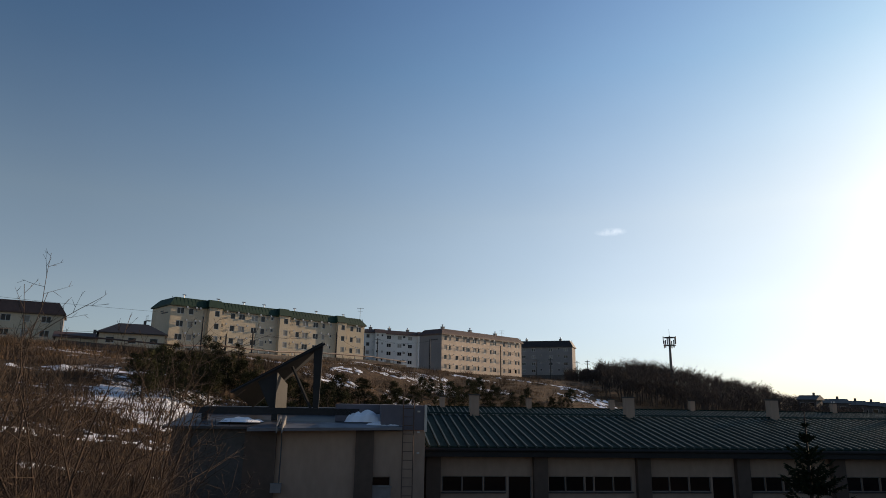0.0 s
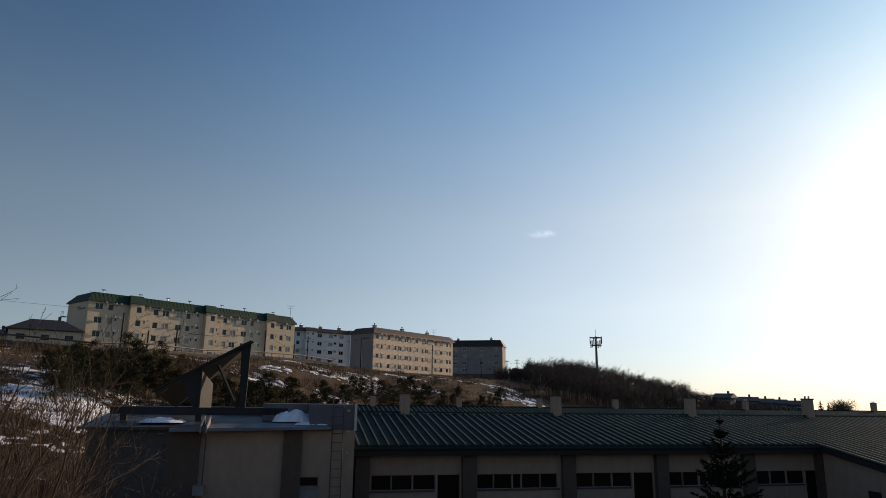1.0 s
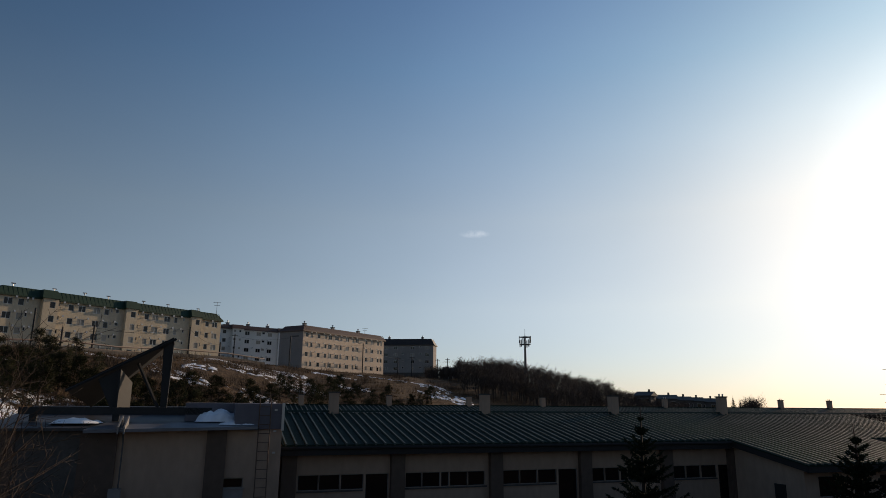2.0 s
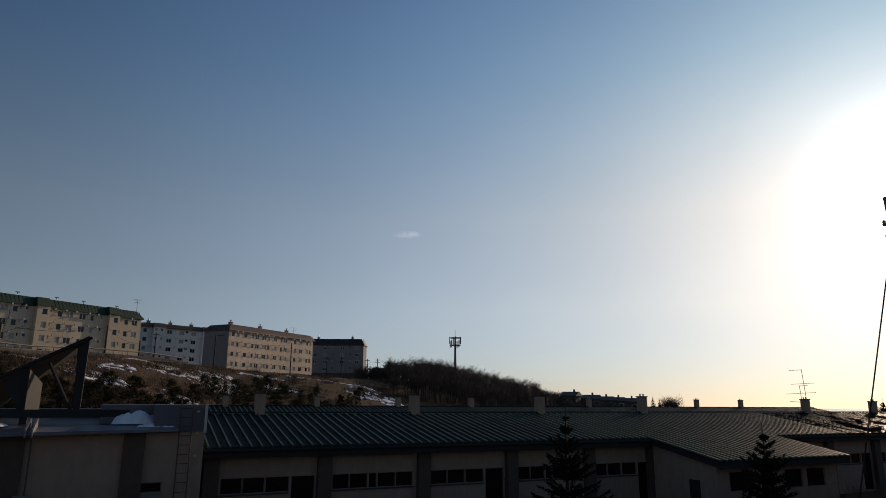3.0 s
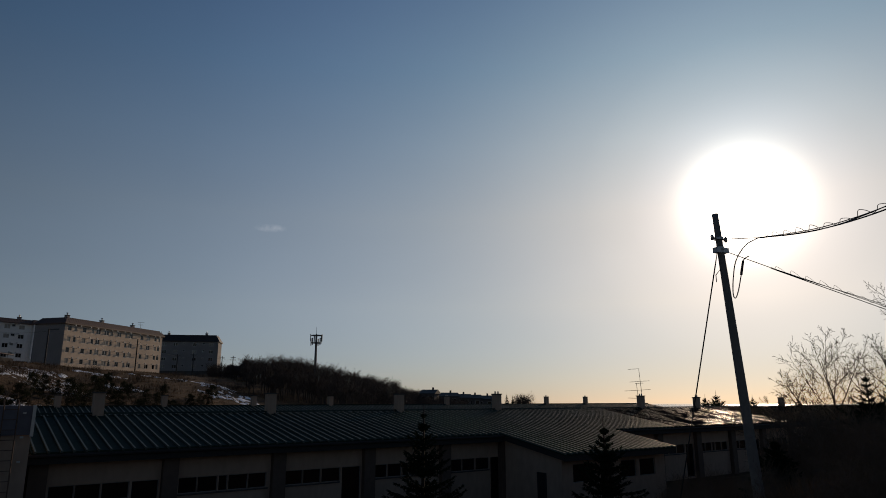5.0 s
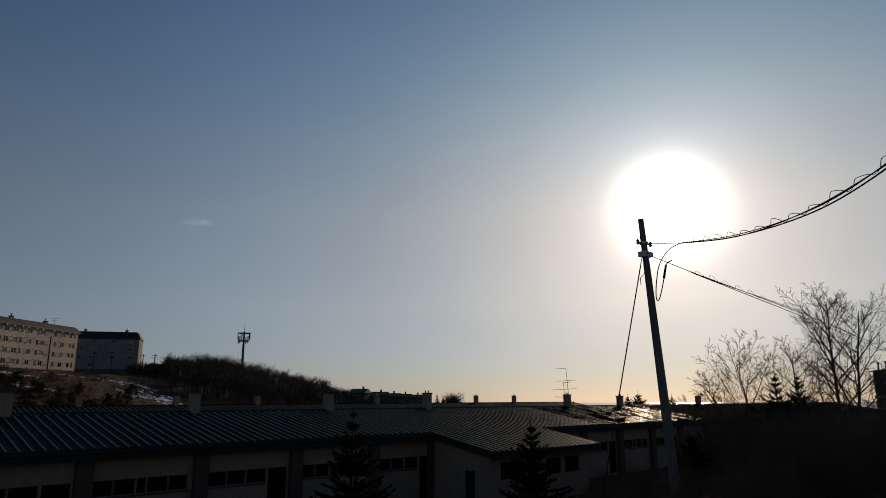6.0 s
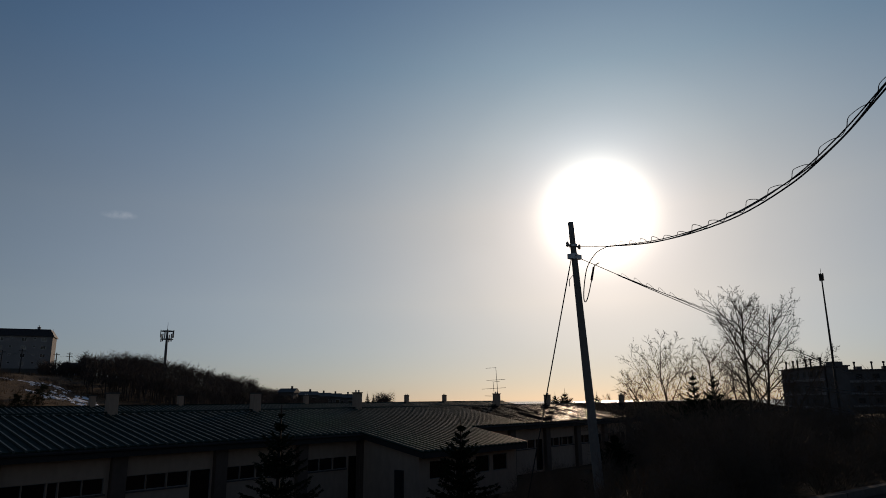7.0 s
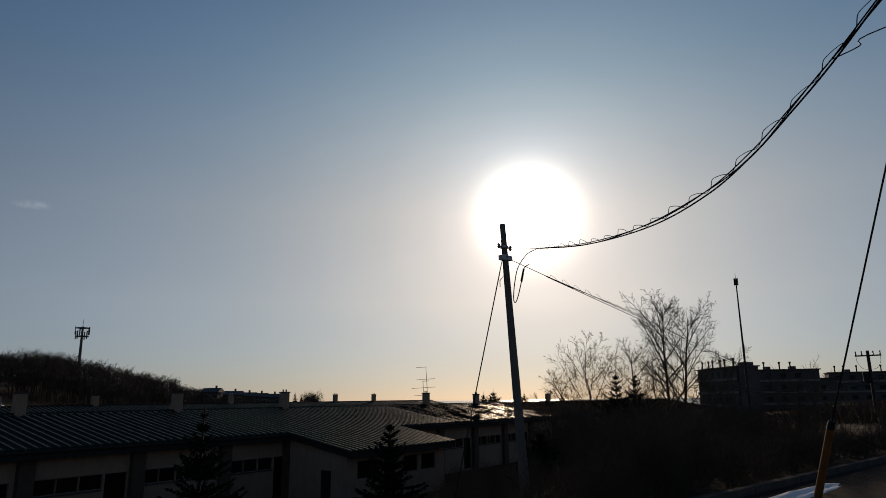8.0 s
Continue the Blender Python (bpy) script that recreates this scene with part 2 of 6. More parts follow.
MAT_WETPLATE = material("wet_zinc_plate", (0.13, 0.135, 0.155), 0.42, vary=0.35, grain=1.2, stain=0.5, bump=0.05)
MAT_PARAPET = material("violet_grey_sheet", (0.10, 0.095, 0.115), 0.6, vary=0.15, grain=3, stain=0.5)
MAT_POLE = material("concrete_pole", (0.15, 0.143, 0.132), 0.9, vary=0.15, grain=9, stain=1.0)
MAT_TOWER = material("dull_grey_steel", (0.11, 0.11, 0.115), 0.7, vary=0.15, grain=4)
MAT_RUST = material("rusty_steel", (0.10, 0.06, 0.042), 0.8, vary=0.35, grain=9)
MAT_WIRE = material("black_cable", (0.012, 0.012, 0.013), 0.6, vary=0.1, bump=0)
MAT_SHINYWIRE = material("glossy_black_cable", (0.02, 0.02, 0.022), 0.25, vary=0.1, bump=0, spec=0.7)
MAT_YELLOW = material("faded_orange_plastic", (0.26, 0.09, 0.015), 0.6, vary=0.3, grain=6)
MAT_BARK = material("bare_bark", (0.085, 0.06, 0.042), 0.95, vary=0.35, grain=6, stain=0.8, each=0.25)
MAT_TWIG = material("reddish_twigs", (0.058, 0.038, 0.026), 0.95, vary=0.35, grain=5, stain=0.6, bump=0, each=0.3)
MAT_NEEDLE = material("dark_spruce_needles", (0.014, 0.021, 0.012), 0.95, vary=0.4, grain=4, stain=0.8, bump=0, each=0.2, spec=0.05)
MAT_PINE = material("dull_pine_needles", (0.036, 0.036, 0.018), 0.95, vary=0.4, grain=3, stain=0.5, bump=0, each=0.3, spec=0.05)
MAT_SPRUCEBARK = material("dark_spruce_bark", (0.02, 0.015, 0.012), 0.95, vary=0.3, grain=6)
MAT_BRUSH = material("brown_brushwood", (0.075, 0.048, 0.03), 0.95, vary=0.5, grain=0.5, stain=0.08, bump=0)
MAT_GRASS = material("dead_grass", (0.13, 0.075, 0.036), 0.95, vary=0.45, grain=1.2, stain=0.12, bump=0)
MAT_WOOD = material("winter_wood", (0.062, 0.045, 0.037), 0.95, vary=0.35, grain=0.8, stain=0.06, bump=0)

# ---- mesh tools ----


class Shape:
    """Collects corners and faces of one mesh."""

    def __init__(self):
        self.v, self.f = [], []

    def face(self, *pts):
        k = len(self.v)
        self.v.extend(tuple(p) for p in pts)
        self.f.append(tuple(range(k, k + len(pts))))
        return self

    def box(self, x0, x1, y0, y1, z0, z1):
        k = len(self.v)
        self.v.extend((x, y, z) for z in (z0, z1) for x, y in ((x0, y0), (x1, y0), (x1, y1), (x0, y1)))
        self.f.extend(tuple(k + i for i in q) for q in ((3, 2, 1, 0), (4, 5, 6, 7), (0, 1, 5, 4), (1, 2, 6, 5), (2, 3, 7, 6), (3, 0, 4, 7)))
        return self

    def prism(self, low, high):
        """Walls and caps between two loops with the same number of corners."""
        k, n = len(self.v), len(low)
        self.v.extend(tuple(p) for p in (*low, *high))
        self.f.append(tuple(k + i for i in reversed(range(n))))
        self.f.append(tuple(k + n + i for i in range(n)))
        self.f.extend((k + i, k + (i + 1) % n, k + n + (i + 1) % n, k + n + i) for i in range(n))
        return self

    def tube(self, pts, radii, sides=6, caps=True):
        k = len(self.v)
        pts = [Vector(p) for p in pts]
        for i, p in enumerate(pts):
            way = (pts[min(i + 1, len(pts) - 1)] - pts[max(i - 1, 0)])
            way = way.normalized() if way.length > 1e-9 else Vector((0, 0, 1))
            side = way.cross(Vector((0.31, 0.17, 0.93)) if abs(way.z) < 0.9 else Vector((1, 0.2, 0))).normalized()
            other = way.cross(side)
            for j in range(sides):
                a = 2 * math.pi * j / sides
                self.v.append(tuple(p + (side * math.cos(a) + other * math.sin(a)) * radii[i]))
        for i in range(len(pts) - 1):
            for j in range(sides):
                a, b = k + i * sides + j, k + i * sides + (j + 1) % sides
                self.f.append((a, b, b + sides, a + sides))
        if caps:
            self.f.append(tuple(k + j for j in reversed(range(sides))))
            self.f.append(tuple(k + (len(pts) - 1) * sides + j for j in range(sides)))
        return self

    def mesh(self, name, mat, smooth=False):
        me = bpy.data.meshes.new(name)
        me.from_pydata(self.v, [], self.f)
        me.materials.append(mat)
        if smooth:
            me.polygons.foreach_set("use_smooth", [True] * len(me.polygons))
        me.update()
        return me


def part(name, shape, mat, parent=None, label="", smooth=False, at=None):
    me = shape if isinstance(shape, bpy.types.Mesh) else shape.mesh(name, mat, smooth)
    ob = new(name, me)
    ob.parent = parent
    if at is not None:
        ob.matrix_basis = at
    if label:
        ob["label"] = label
    return ob


def thing(name, m, label, category, group="", kind=""):
    ob = new(name)
    ob.matrix_basis = m
    ob.empty_display_size = 0.2
    return tagged(ob, label, category, group, kind)


def polar(az, r, z=0.0):
    return Vector((r * math.sin(radians(az)), r * math.cos(radians(az)), z))


def sweep(pts, n=6):
    """Points of a smooth curve through the given ones."""
    pts = [Vector(p) for p in pts]
    out = []
    for i in range(len(pts) - 1):
        a, b, c, d = pts[max(i - 1, 0)], pts[i], pts[i + 1], pts[min(i + 2, len(pts) - 1)]
        for j in range(n):
            t = j / n
            out.append(0.5 * ((2 * b) + (c - a) * t + (2 * a - 5 * b + 4 * c - d) * t * t + (3 * b - a - 3 * c + d) * t ** 3))
    return out + [pts[-1]]


def pierced_wall(length, height, holes, deep=0.12, base=0.0):
    """A wall face in the plane y = 0, looking to -y, with holes (x0, x1, z0, z1) and their reveals."""
    s = Shape()
    xs = sorted({0.0, length, *(h[0] for h in holes), *(h[1] for h in holes)})
    zs = sorted({base, height, *(h[2] for h in holes), *(h[3] for h in holes)})
    for a, b in zip(xs, xs[1:]):
        run = None
        for c, d in zip(zs, zs[1:]):
            mx, mz = (a + b) / 2, (c + d) / 2
            if any(h[0] < mx < h[1] and h[2] < mz < h[3] for h in holes):
                if run is not None:
                    s.face((a, 0, run), (b, 0, run), (b, 0, c), (a, 0, c))
                run = None
            elif run is None:
                run = c
        if run is not None:
            s.face((a, 0, run), (b, 0, run), (b, 0, height), (a, 0, height))
    for x0, x1, z0, z1 in holes:
        s.face((x0, 0, z0), (x1, 0, z0), (x1, deep, z0), (x0, deep, z0))
        s.face((x0, deep, z1), (x1, deep, z1), (x1, 0, z1), (x0, 0, z1))
        s.face((x0, 0, z0), (x0, deep, z0), (x0, deep, z1), (x0, 0, z1))
        s.face((x1, deep, z0), (x1, 0, z0), (x1, 0, z1), (x1, deep, z1))
    return s


# ---- the lie of the land ----
TURN = 7.0
CU, SU = math.cos(radians(TURN)), math.sin(radians(TURN))


def smooth(a, b, x):
    k = min(1.0, max(0.0, (x - a) / (b - a)))
    return k * k * (3 - 2 * k)


AZ = (-180, -60, -33, -22, -7, 0, 7, 11, 15, 19, 23, 28, 33, 40, 46, 62, 70, 82, 100, 180)
TOP = (4, 13, 13.2, 12.0, 14.0, 13.6, 13.0, 13.2, 13.5, 13.5, 9.5, 4.0, 1.0, -1.5, -5, -5, 0.5, 3.6, 3.9, 4)
EDGE = (120, 105, 112, 106, 148, 176, 195, 215, 240, 255, 260, 250, 240, 200, 200, 200, 150, 130, 120, 120)
FOOT = (30, 22, 22, 32, 62, 80, 95, 105, 120, 140, 150, 150, 150, 140, 120, 100, 60, 50, 30, 30)


def land(x, y):
    r, az = math.hypot(x, y), math.degrees(math.atan2(x, y))
    n, u = -x * SU + y * CU, x * CU + y * SU
    near = 3.65 * (1 - smooth(3.3, 19.0, n + 1.2 * math.sin(u * 0.21) * smooth(4, 8, n)))
    top, edge, foot = np.interp(az, AZ, TOP), np.interp(az, AZ, EDGE), np.interp(az, AZ, FOOT)
    k = min(1.0, max(0.0, (r - foot) / (edge - foot)))
    k = k * 0.5 + 0.5 * smooth(0, 1, k)
    z = near * (1 - k) + top * k
    if r > 30:
        rough = noise.noise(Vector((x * 0.06, y * 0.06, 0))) * 1.3 + noise.noise(Vector((x * 0.21, y * 0.21, 3))) * 0.45
        z += rough * min(1, (r - 30) / 40) * (0.25 + 0.75 * (1 - abs(2 * k - 1)))
    far = smooth(320, 700, r)
    return z * (1 - far) + far * -16.0


def build_ground():
    azs = [-180 + 4 * i for i in range(30)] + [-60 + 0.75 * i for i in range(209)] + [97 + 4 * i for i in range(21)]
    rs = [0.0, 1, 2, 3, 4] + [5 * 1.035 ** i for i in range(125)] + [500, 700, 1100, 2000, 4000]
    s = Shape()
    for r in rs[1:]:
        for a in azs:
            x, y = r * math.sin(radians(a)), r * math.cos(radians(a))
            s.v.append((x, y, land(x, y)))
    n = len(azs)
    for i in range(len(rs) - 2):
        for j in range(n):
            a, b = i * n + j, i * n + (j + 1) % n
            s.f.append((b, a, a + n, b + n))
    s.v.append((0, 0, land(0, 0)))
    s.f.extend((j, (j + 1) % n, len(s.v) - 1) for j in range(n))
    tagged(part("ground", s, MAT_GROUND, smooth=True), "brown winter hillside with dead grass and snow patches", "ground", kind="structure")


build_ground()
sea = Shape()
sea.face(*[(4900 * math.cos(2 * math.pi * i / 64), 4900 * math.sin(2 * math.pi * i / 64), -11.8) for i in range(64)])
tagged(part("water", sea, MAT_SEA), "calm sea glinting under the low sun", "sea", kind="structure")

# ---- school block with its long ribbed roof ----
N_EAVE, N_WALL, N_RIDGE = 28.1, 28.75, 34.6
Z_EAVE, Z_RIDGE = 3.60, 4.77
SLOPE = (Z_RIDGE - Z_EAVE) / (N_RIDGE - N_EAVE)
U0, U1, U_MATT = 2.9, 112.0, 57.5
WING = (25.2, 34.4, 23.6)
SITE = Matrix.Rotation(radians(TURN), 4, "Z")


def roof_z(n):
    return Z_EAVE + SLOPE * (n - N_EAVE)


def roof_sheet(u0, u1, n0, n1, z0, z1, thick=0.10):
    """One tray of roof between two battens."""
    s = Shape()
    s.prism([(u0, n0, z0 - thick), (u1, n0, z0 - thick), (u1, n1, z1 - thick), (u0, n1, z1 - thick)], [(u0, n0, z0), (u1, n0, z0), (u1, n1, z1), (u0, n1, z1)])
    return s


def batten(n0, n1, z0, z1, wide=0.07, high=0.066):
    s = Shape()
    w = wide / 2
    s.prism([(-w, n0, z0 - 0.02), (w, n0, z0 - 0.02), (w, n1, z1 - 0.02), (-w, n1, z1 - 0.02)], [(-w * 0.8, n0, z0 + high), (w * 0.8, n0, z0 + high), (w * 0.8, n1, z1 + high), (-w * 0.8, n1, z1 + high)])
    return s


def chimney(m, high, label, pots=2, wide=0.46):
    t = thing("chimney", m, label, "chimney", "roof chimneys")
    w = wide / 2
    part("chimney_shaft", Shape().box(-w, w, -w, w, -0.4, high), MAT_SCHOOL, t)
    part("cap", Shape().box(-w - 0.04, w + 0.04, -w - 0.04, w + 0.04, high, high + 0.07), MAT_CONCRETE, t)
    for i in range(pots):
        x = (i - (pots - 1) / 2) * 0.26
        part("flue", Shape().tube([(x, 0, high + 0.05), (x, 0, high + 0.22)], [0.05, 0.05], 8), MAT_STEEL, t)
    return t


def school():
    t = thing("school_building", SITE, "single-storey beige school block with a dull green ribbed roof", "school building")
    pitch = 0.41
    # roof: front slope, wing slope, back slope
    main = Shape()
    for a, b, n0 in ((U0, WING[0], N_EAVE), (WING[0], WING[1], WING[2])):
        main.prism([(a, n0, roof_z(n0) - 0.1), (b, n0, roof_z(n0) - 0.1), (b, N_RIDGE, Z_RIDGE - 0.1), (a, N_RIDGE, Z_RIDGE - 0.1)], [(a, n0, roof_z(n0)), (b, n0, roof_z(n0)), (b, N_RIDGE, Z_RIDGE), (a, N_RIDGE, Z_RIDGE)])
    main.prism([(U0, N_RIDGE, Z_RIDGE - 0.1), (U1, N_RIDGE, Z_RIDGE - 0.1), (U1, 41.1, Z_EAVE - 0.1), (U0, 41.1, Z_EAVE - 0.1)], [(U0, N_RIDGE, Z_RIDGE), (U1, N_RIDGE, Z_RIDGE), (U1, 41.1, Z_EAVE), (U0, 41.1, Z_EAVE)])
    roof = part("roof", main, MAT_SCHOOLROOF, t, "dull green ribbed metal roof")
    for a, b, mat, note in ((WING[1], 41.0, MAT_SCHOOLROOF, ""), (41.0, U_MATT, MAT_PATCHROOF, "dark sheet roof wet in streaks"), (U_MATT, U1, MAT_MATTROOF, "matt black sheet roof")):
        part("roof_section", roof_sheet(a, b, N_EAVE, N_RIDGE, Z_EAVE, Z_RIDGE), mat, roof, note)
    long_rib = batten(N_EAVE - 0.09, N_RIDGE, Z_EAVE - SLOPE * 0.09, Z_RIDGE).mesh("roof_rib", MAT_RIB)
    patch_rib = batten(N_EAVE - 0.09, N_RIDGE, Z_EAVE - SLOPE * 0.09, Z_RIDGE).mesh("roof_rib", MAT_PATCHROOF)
    matt_rib = batten(N_EAVE - 0.09, N_RIDGE, Z_EAVE - SLOPE * 0.09, Z_RIDGE).mesh("roof_rib", MAT_MATTROOF)
    wing_rib = batten(WING[2] - 0.09, N_RIDGE, roof_z(WING[2] - 0.09), Z_RIDGE).mesh("roof_rib", MAT_RIB)
    u = U0 + 0.12
    while u < U1:
        part("roof_rib", wing_rib if WING[0] - 0.05 < u < WING[1] + 0.05 else (matt_rib if u > U_MATT else patch_rib if u > 41.0 else long_rib), None, roof, at=Matrix.Translation((u, 0, 0)))
        u += pitch
    part("ridge_cap", Shape().prism([(U0, N_RIDGE - 0.16, Z_RIDGE + 0.045), (U1, N_RIDGE - 0.16, Z_RIDGE + 0.045), (U1, N_RIDGE + 0.16, Z_RIDGE + 0.045), (U0, N_RIDGE + 0.16, Z_RIDGE + 0.045)], [(U0, N_RIDGE - 0.05, Z_RIDGE + 0.12), (U1, N_RIDGE - 0.05, Z_RIDGE + 0.12), (U1, N_RIDGE + 0.05, Z_RIDGE + 0.12), (U0, N_RIDGE + 0.05, Z_RIDGE + 0.12)]), MAT_SCHOOLROOF, roof)
    # fascias and gutters
    for a, b in ((U0 - 0.06, WING[0]), (WING[1], U1)):
        part("fascia", Shape().box(a, b, N_EAVE + 0.02, N_EAVE + 0.10, Z_EAVE - 0.42, Z_EAVE - 0.04), MAT_FASCIA, t)
        part("soffit", Shape().box(a, b, N_EAVE + 0.1, N_WALL, Z_EAVE - 0.42, Z_EAVE - 0.36), MAT_FASCIA, t)
        part("gutter", Shape().tube([(a, N_EAVE - 0.02, Z_EAVE - 0.13), (b, N_EAVE - 0.02, Z_EAVE - 0.13)], [0.07, 0.07], 8), MAT_FASCIA, t)
    zw = roof_z(WING[2])
    part("fascia", Shape().box(*WING[:2], WING[2] + 0.02, WING[2] + 0.1, zw - 0.36, zw - 0.03), MAT_FASCIA, t)
    for u in (WING[0] + 0.02, WING[1] - 0.10):
        part("verge_board", Shape().prism([(u, WING[2], zw - 0.36), (u + 0.08, WING[2], zw - 0.36), (u + 0.08, N_EAVE + 0.1, Z_EAVE - 0.34), (u, N_EAVE + 0.1, Z_EAVE - 0.34)], [(u, WING[2], zw - 0.06), (u + 0.08, WING[2], zw - 0.06), (u + 0.08, N_EAVE + 0.1, Z_EAVE - 0.06), (u, N_EAVE + 0.1, Z_EAVE - 0.06)]), MAT_FASCIA, t)
    # front wall bay by bay, with piers between
    bay, u = 4.57, 2.95
    k = 0
    zt = Z_EAVE - 0.36
    while u + bay < U1:
        inside = WING[0] - 0.6 < u + bay / 2 < WING[1]
        if not inside:
            part("pier", Shape().box(u, u + 0.6, N_WALL - 0.28, N_WALL + 0.1, 0, zt), MAT_PIER, t)
            w = bay - 0.6
            door = k % 2 == 0
            rows = ((0.10, 0.95), (0.96, 1.84), (1.87, 2.84)) if door else ((0.10, 0.85), (0.86, 1.68), (1.72, 2.10), (2.13, 2.98), (2.99, 3.80))
            holes = [(a, b, 1.74, 2.36) for a, b in rows]
            if door:
                holes.append((2.92, w - 0.05, 0.1, 2.36))
            bm = Matrix.Translation((u + 0.6, N_WALL, 0))
            part("wall", pierced_wall(w, zt, holes, 0.14), MAT_SCHOOL, t, at=bm)
            for a, b, c, d in holes:
                win = part("door" if c < 1 else "window", frame_ring(b - a, d - c, 0.028), MAT_DIMFRAME, t, at=bm @ Matrix.Translation((a, 0.07, c)))
                part("pane", Shape().box(0.025, b - a - 0.025, 0.02, 0.035, 0.025, d - c - 0.025), MAT_GLASS, win)
            part("sill", Shape().box(0.06, (2.80 if door else 3.86), -0.06, 0.05, 1.68, 1.735), MAT_CONCRETE, t, at=bm)
        u += bay
        k += 1
    # wing walls
    a, b, n0 = WING[0] + 0.35, WING[1] - 0.35, WING[2] + 0.6
    za = roof_z(n0) - 0.12
    holes = [(0.8, 2.4, 1.3, 2.2), (2.9, 3.9, 0.1, 2.2), (4.6, 5.9, 1.3, 2.2), (6.2, 7.6, 1.3, 2.2)]
    m = Matrix.Translation((a, n0, 0))
    part("wall", pierced_wall(b - a, za, holes, 0.14), MAT_SCHOOL, t, at=m)
    for x0, x1, c, d in holes:
        win = part("door" if c < 1 else "window", frame_ring(x1 - x0, d - c, 0.03), MAT_DIMFRAME, t, at=m @ Matrix.Translation((x0, 0.07, c)))
        part("pane", Shape().box(0.04, x1 - x0 - 0.04, 0.02, 0.035, 0.04, d - c - 0.04), MAT_GLASS, win)
    for u in (a, b - 0.2):
        part("side_wall", Shape().prism([(u, n0 + 0.003, 0), (u + 0.2, n0 + 0.003, 0), (u + 0.2, N_WALL, 0), (u, N_WALL, 0)], [(u, n0 + 0.003, za), (u + 0.2, n0 + 0.003, za), (u + 0.2, N_WALL, roof_z(N_WALL) - 0.12), (u, N_WALL, roof_z(N_WALL) - 0.12)]), MAT_SCHOOL, t)
    part("side_door", Shape().box(a - 0.04, a - 0.005, n0 + 1.1, n0 + 1.75, 0.05, 1.75), MAT_DARKSTEEL, t, "small dark side door")
    part("corner_post", Shape().box(a - 0.25, a - 0.01, N_WALL - 0.35, N_WALL, 0, Z_EAVE - 0.4), MAT_PIER, t)
    # back and end walls
    part("back_wall", Shape().box(U0 + 0.3, U1 - 0.3, 40.2, 40.4, 0, Z_EAVE - 0.1), MAT_SCHOOL, t)
    for u in (U0 + 0.05, U1 - 0.5):
        part("end_wall", Shape().prism([(u, N_WALL + 0.005, 0), (u + 0.2, N_WALL + 0.005, 0), (u + 0.2, 40.2, 0), (u, 40.2, 0)], [(u, N_WALL + 0.005, Z_EAVE - 0.15), (u + 0.2, N_WALL + 0.005, Z_EAVE - 0.15), (u + 0.2, 40.2, Z_EAVE - 0.15), (u, 40.2, Z_EAVE - 0.15)]), MAT_SCHOOL, t)
    part("ceiling_slab", Shape().box(U0 + 0.3, U1 - 0.6, N_WALL + 0.2, 40.1, Z_EAVE - 0.5, Z_EAVE - 0.4), MAT_CONCRETE, t)


def frame_ring(w, h, bar=0.045, deep=0.05):
    s = Shape()
    for x0, x1, z0, z1 in ((0, w, 0, bar), (0, w, h - bar, h), (0, bar, bar, h - bar), (w - bar, w, bar, h - bar)):
        s.box(x0, x1, 0, deep, z0, z1)
    return s


school()
for u, high in ((6.0, 0.98), (14.35, 0.98), (22.55, 0.98), (30.45, 1.02), (46.1, 0.95), (54.0, 0.85), (69.0, 0.85)):
    chimney(SITE @ Matrix.Translation((u, N_RIDGE, Z_RIDGE)), high, "beige rendered chimney on the front roof ridge", 0 if u < 25 else 2)


def back_block():
    """The second school block behind, parallel to the first."""
    t = thing("school_block", SITE @ Matrix.Translation((0, 0, 0.3)), "second parallel school block with a green ribbed roof", "school building")
    u0, u1, nr, zr, ze, half = 5.0, 87.0, 63.0, 4.72, 3.4, 7.0
    s = Shape()
    for n0 in (nr - half, nr + half):
        s.prism([(u0, n0, ze - 0.1), (u1, n0, ze - 0.1), (u1 - 1.5, nr, zr - 0.1), (u0, nr, zr - 0.1)], [(u0, n0, ze), (u1, n0, ze), (u1 - 1.5, nr, zr), (u0, nr, zr)])
    roof = part("roof", s, MAT_SCHOOLROOF, t)
    rib = batten(nr - half, nr, ze, zr, 0.08, 0.07).mesh("roof_rib", MAT_RIB)
    u = u0 + 0.2
    while u < u1 - 1.6:
        part("roof_rib", rib, None, roof, at=Matrix.Translation((u, 0, 0)))
        u += 0.43
    part("wall", Shape().box(u0 + 0.4, u1 - 0.6, nr - half + 0.8, nr + half - 0.8, -0.5, ze - 0.1), MAT_SCHOOL, t)
    part("ridge_cap", Shape().box(u0, u1 - 1.5, nr - 0.15, nr + 0.15, zr, zr + 0.1), MAT_SCHOOLROOF, roof)
    for u in (7.9, 16.2, 24.4, 32.6, 47.7, 55.6, 64.1, 71.7):
        chimney(SITE @ Matrix.Translation((u, nr, zr + 0.3)), 0.9, "beige rendered chimney on the back roof ridge", 0 if u < 45 else 2)


back_block()


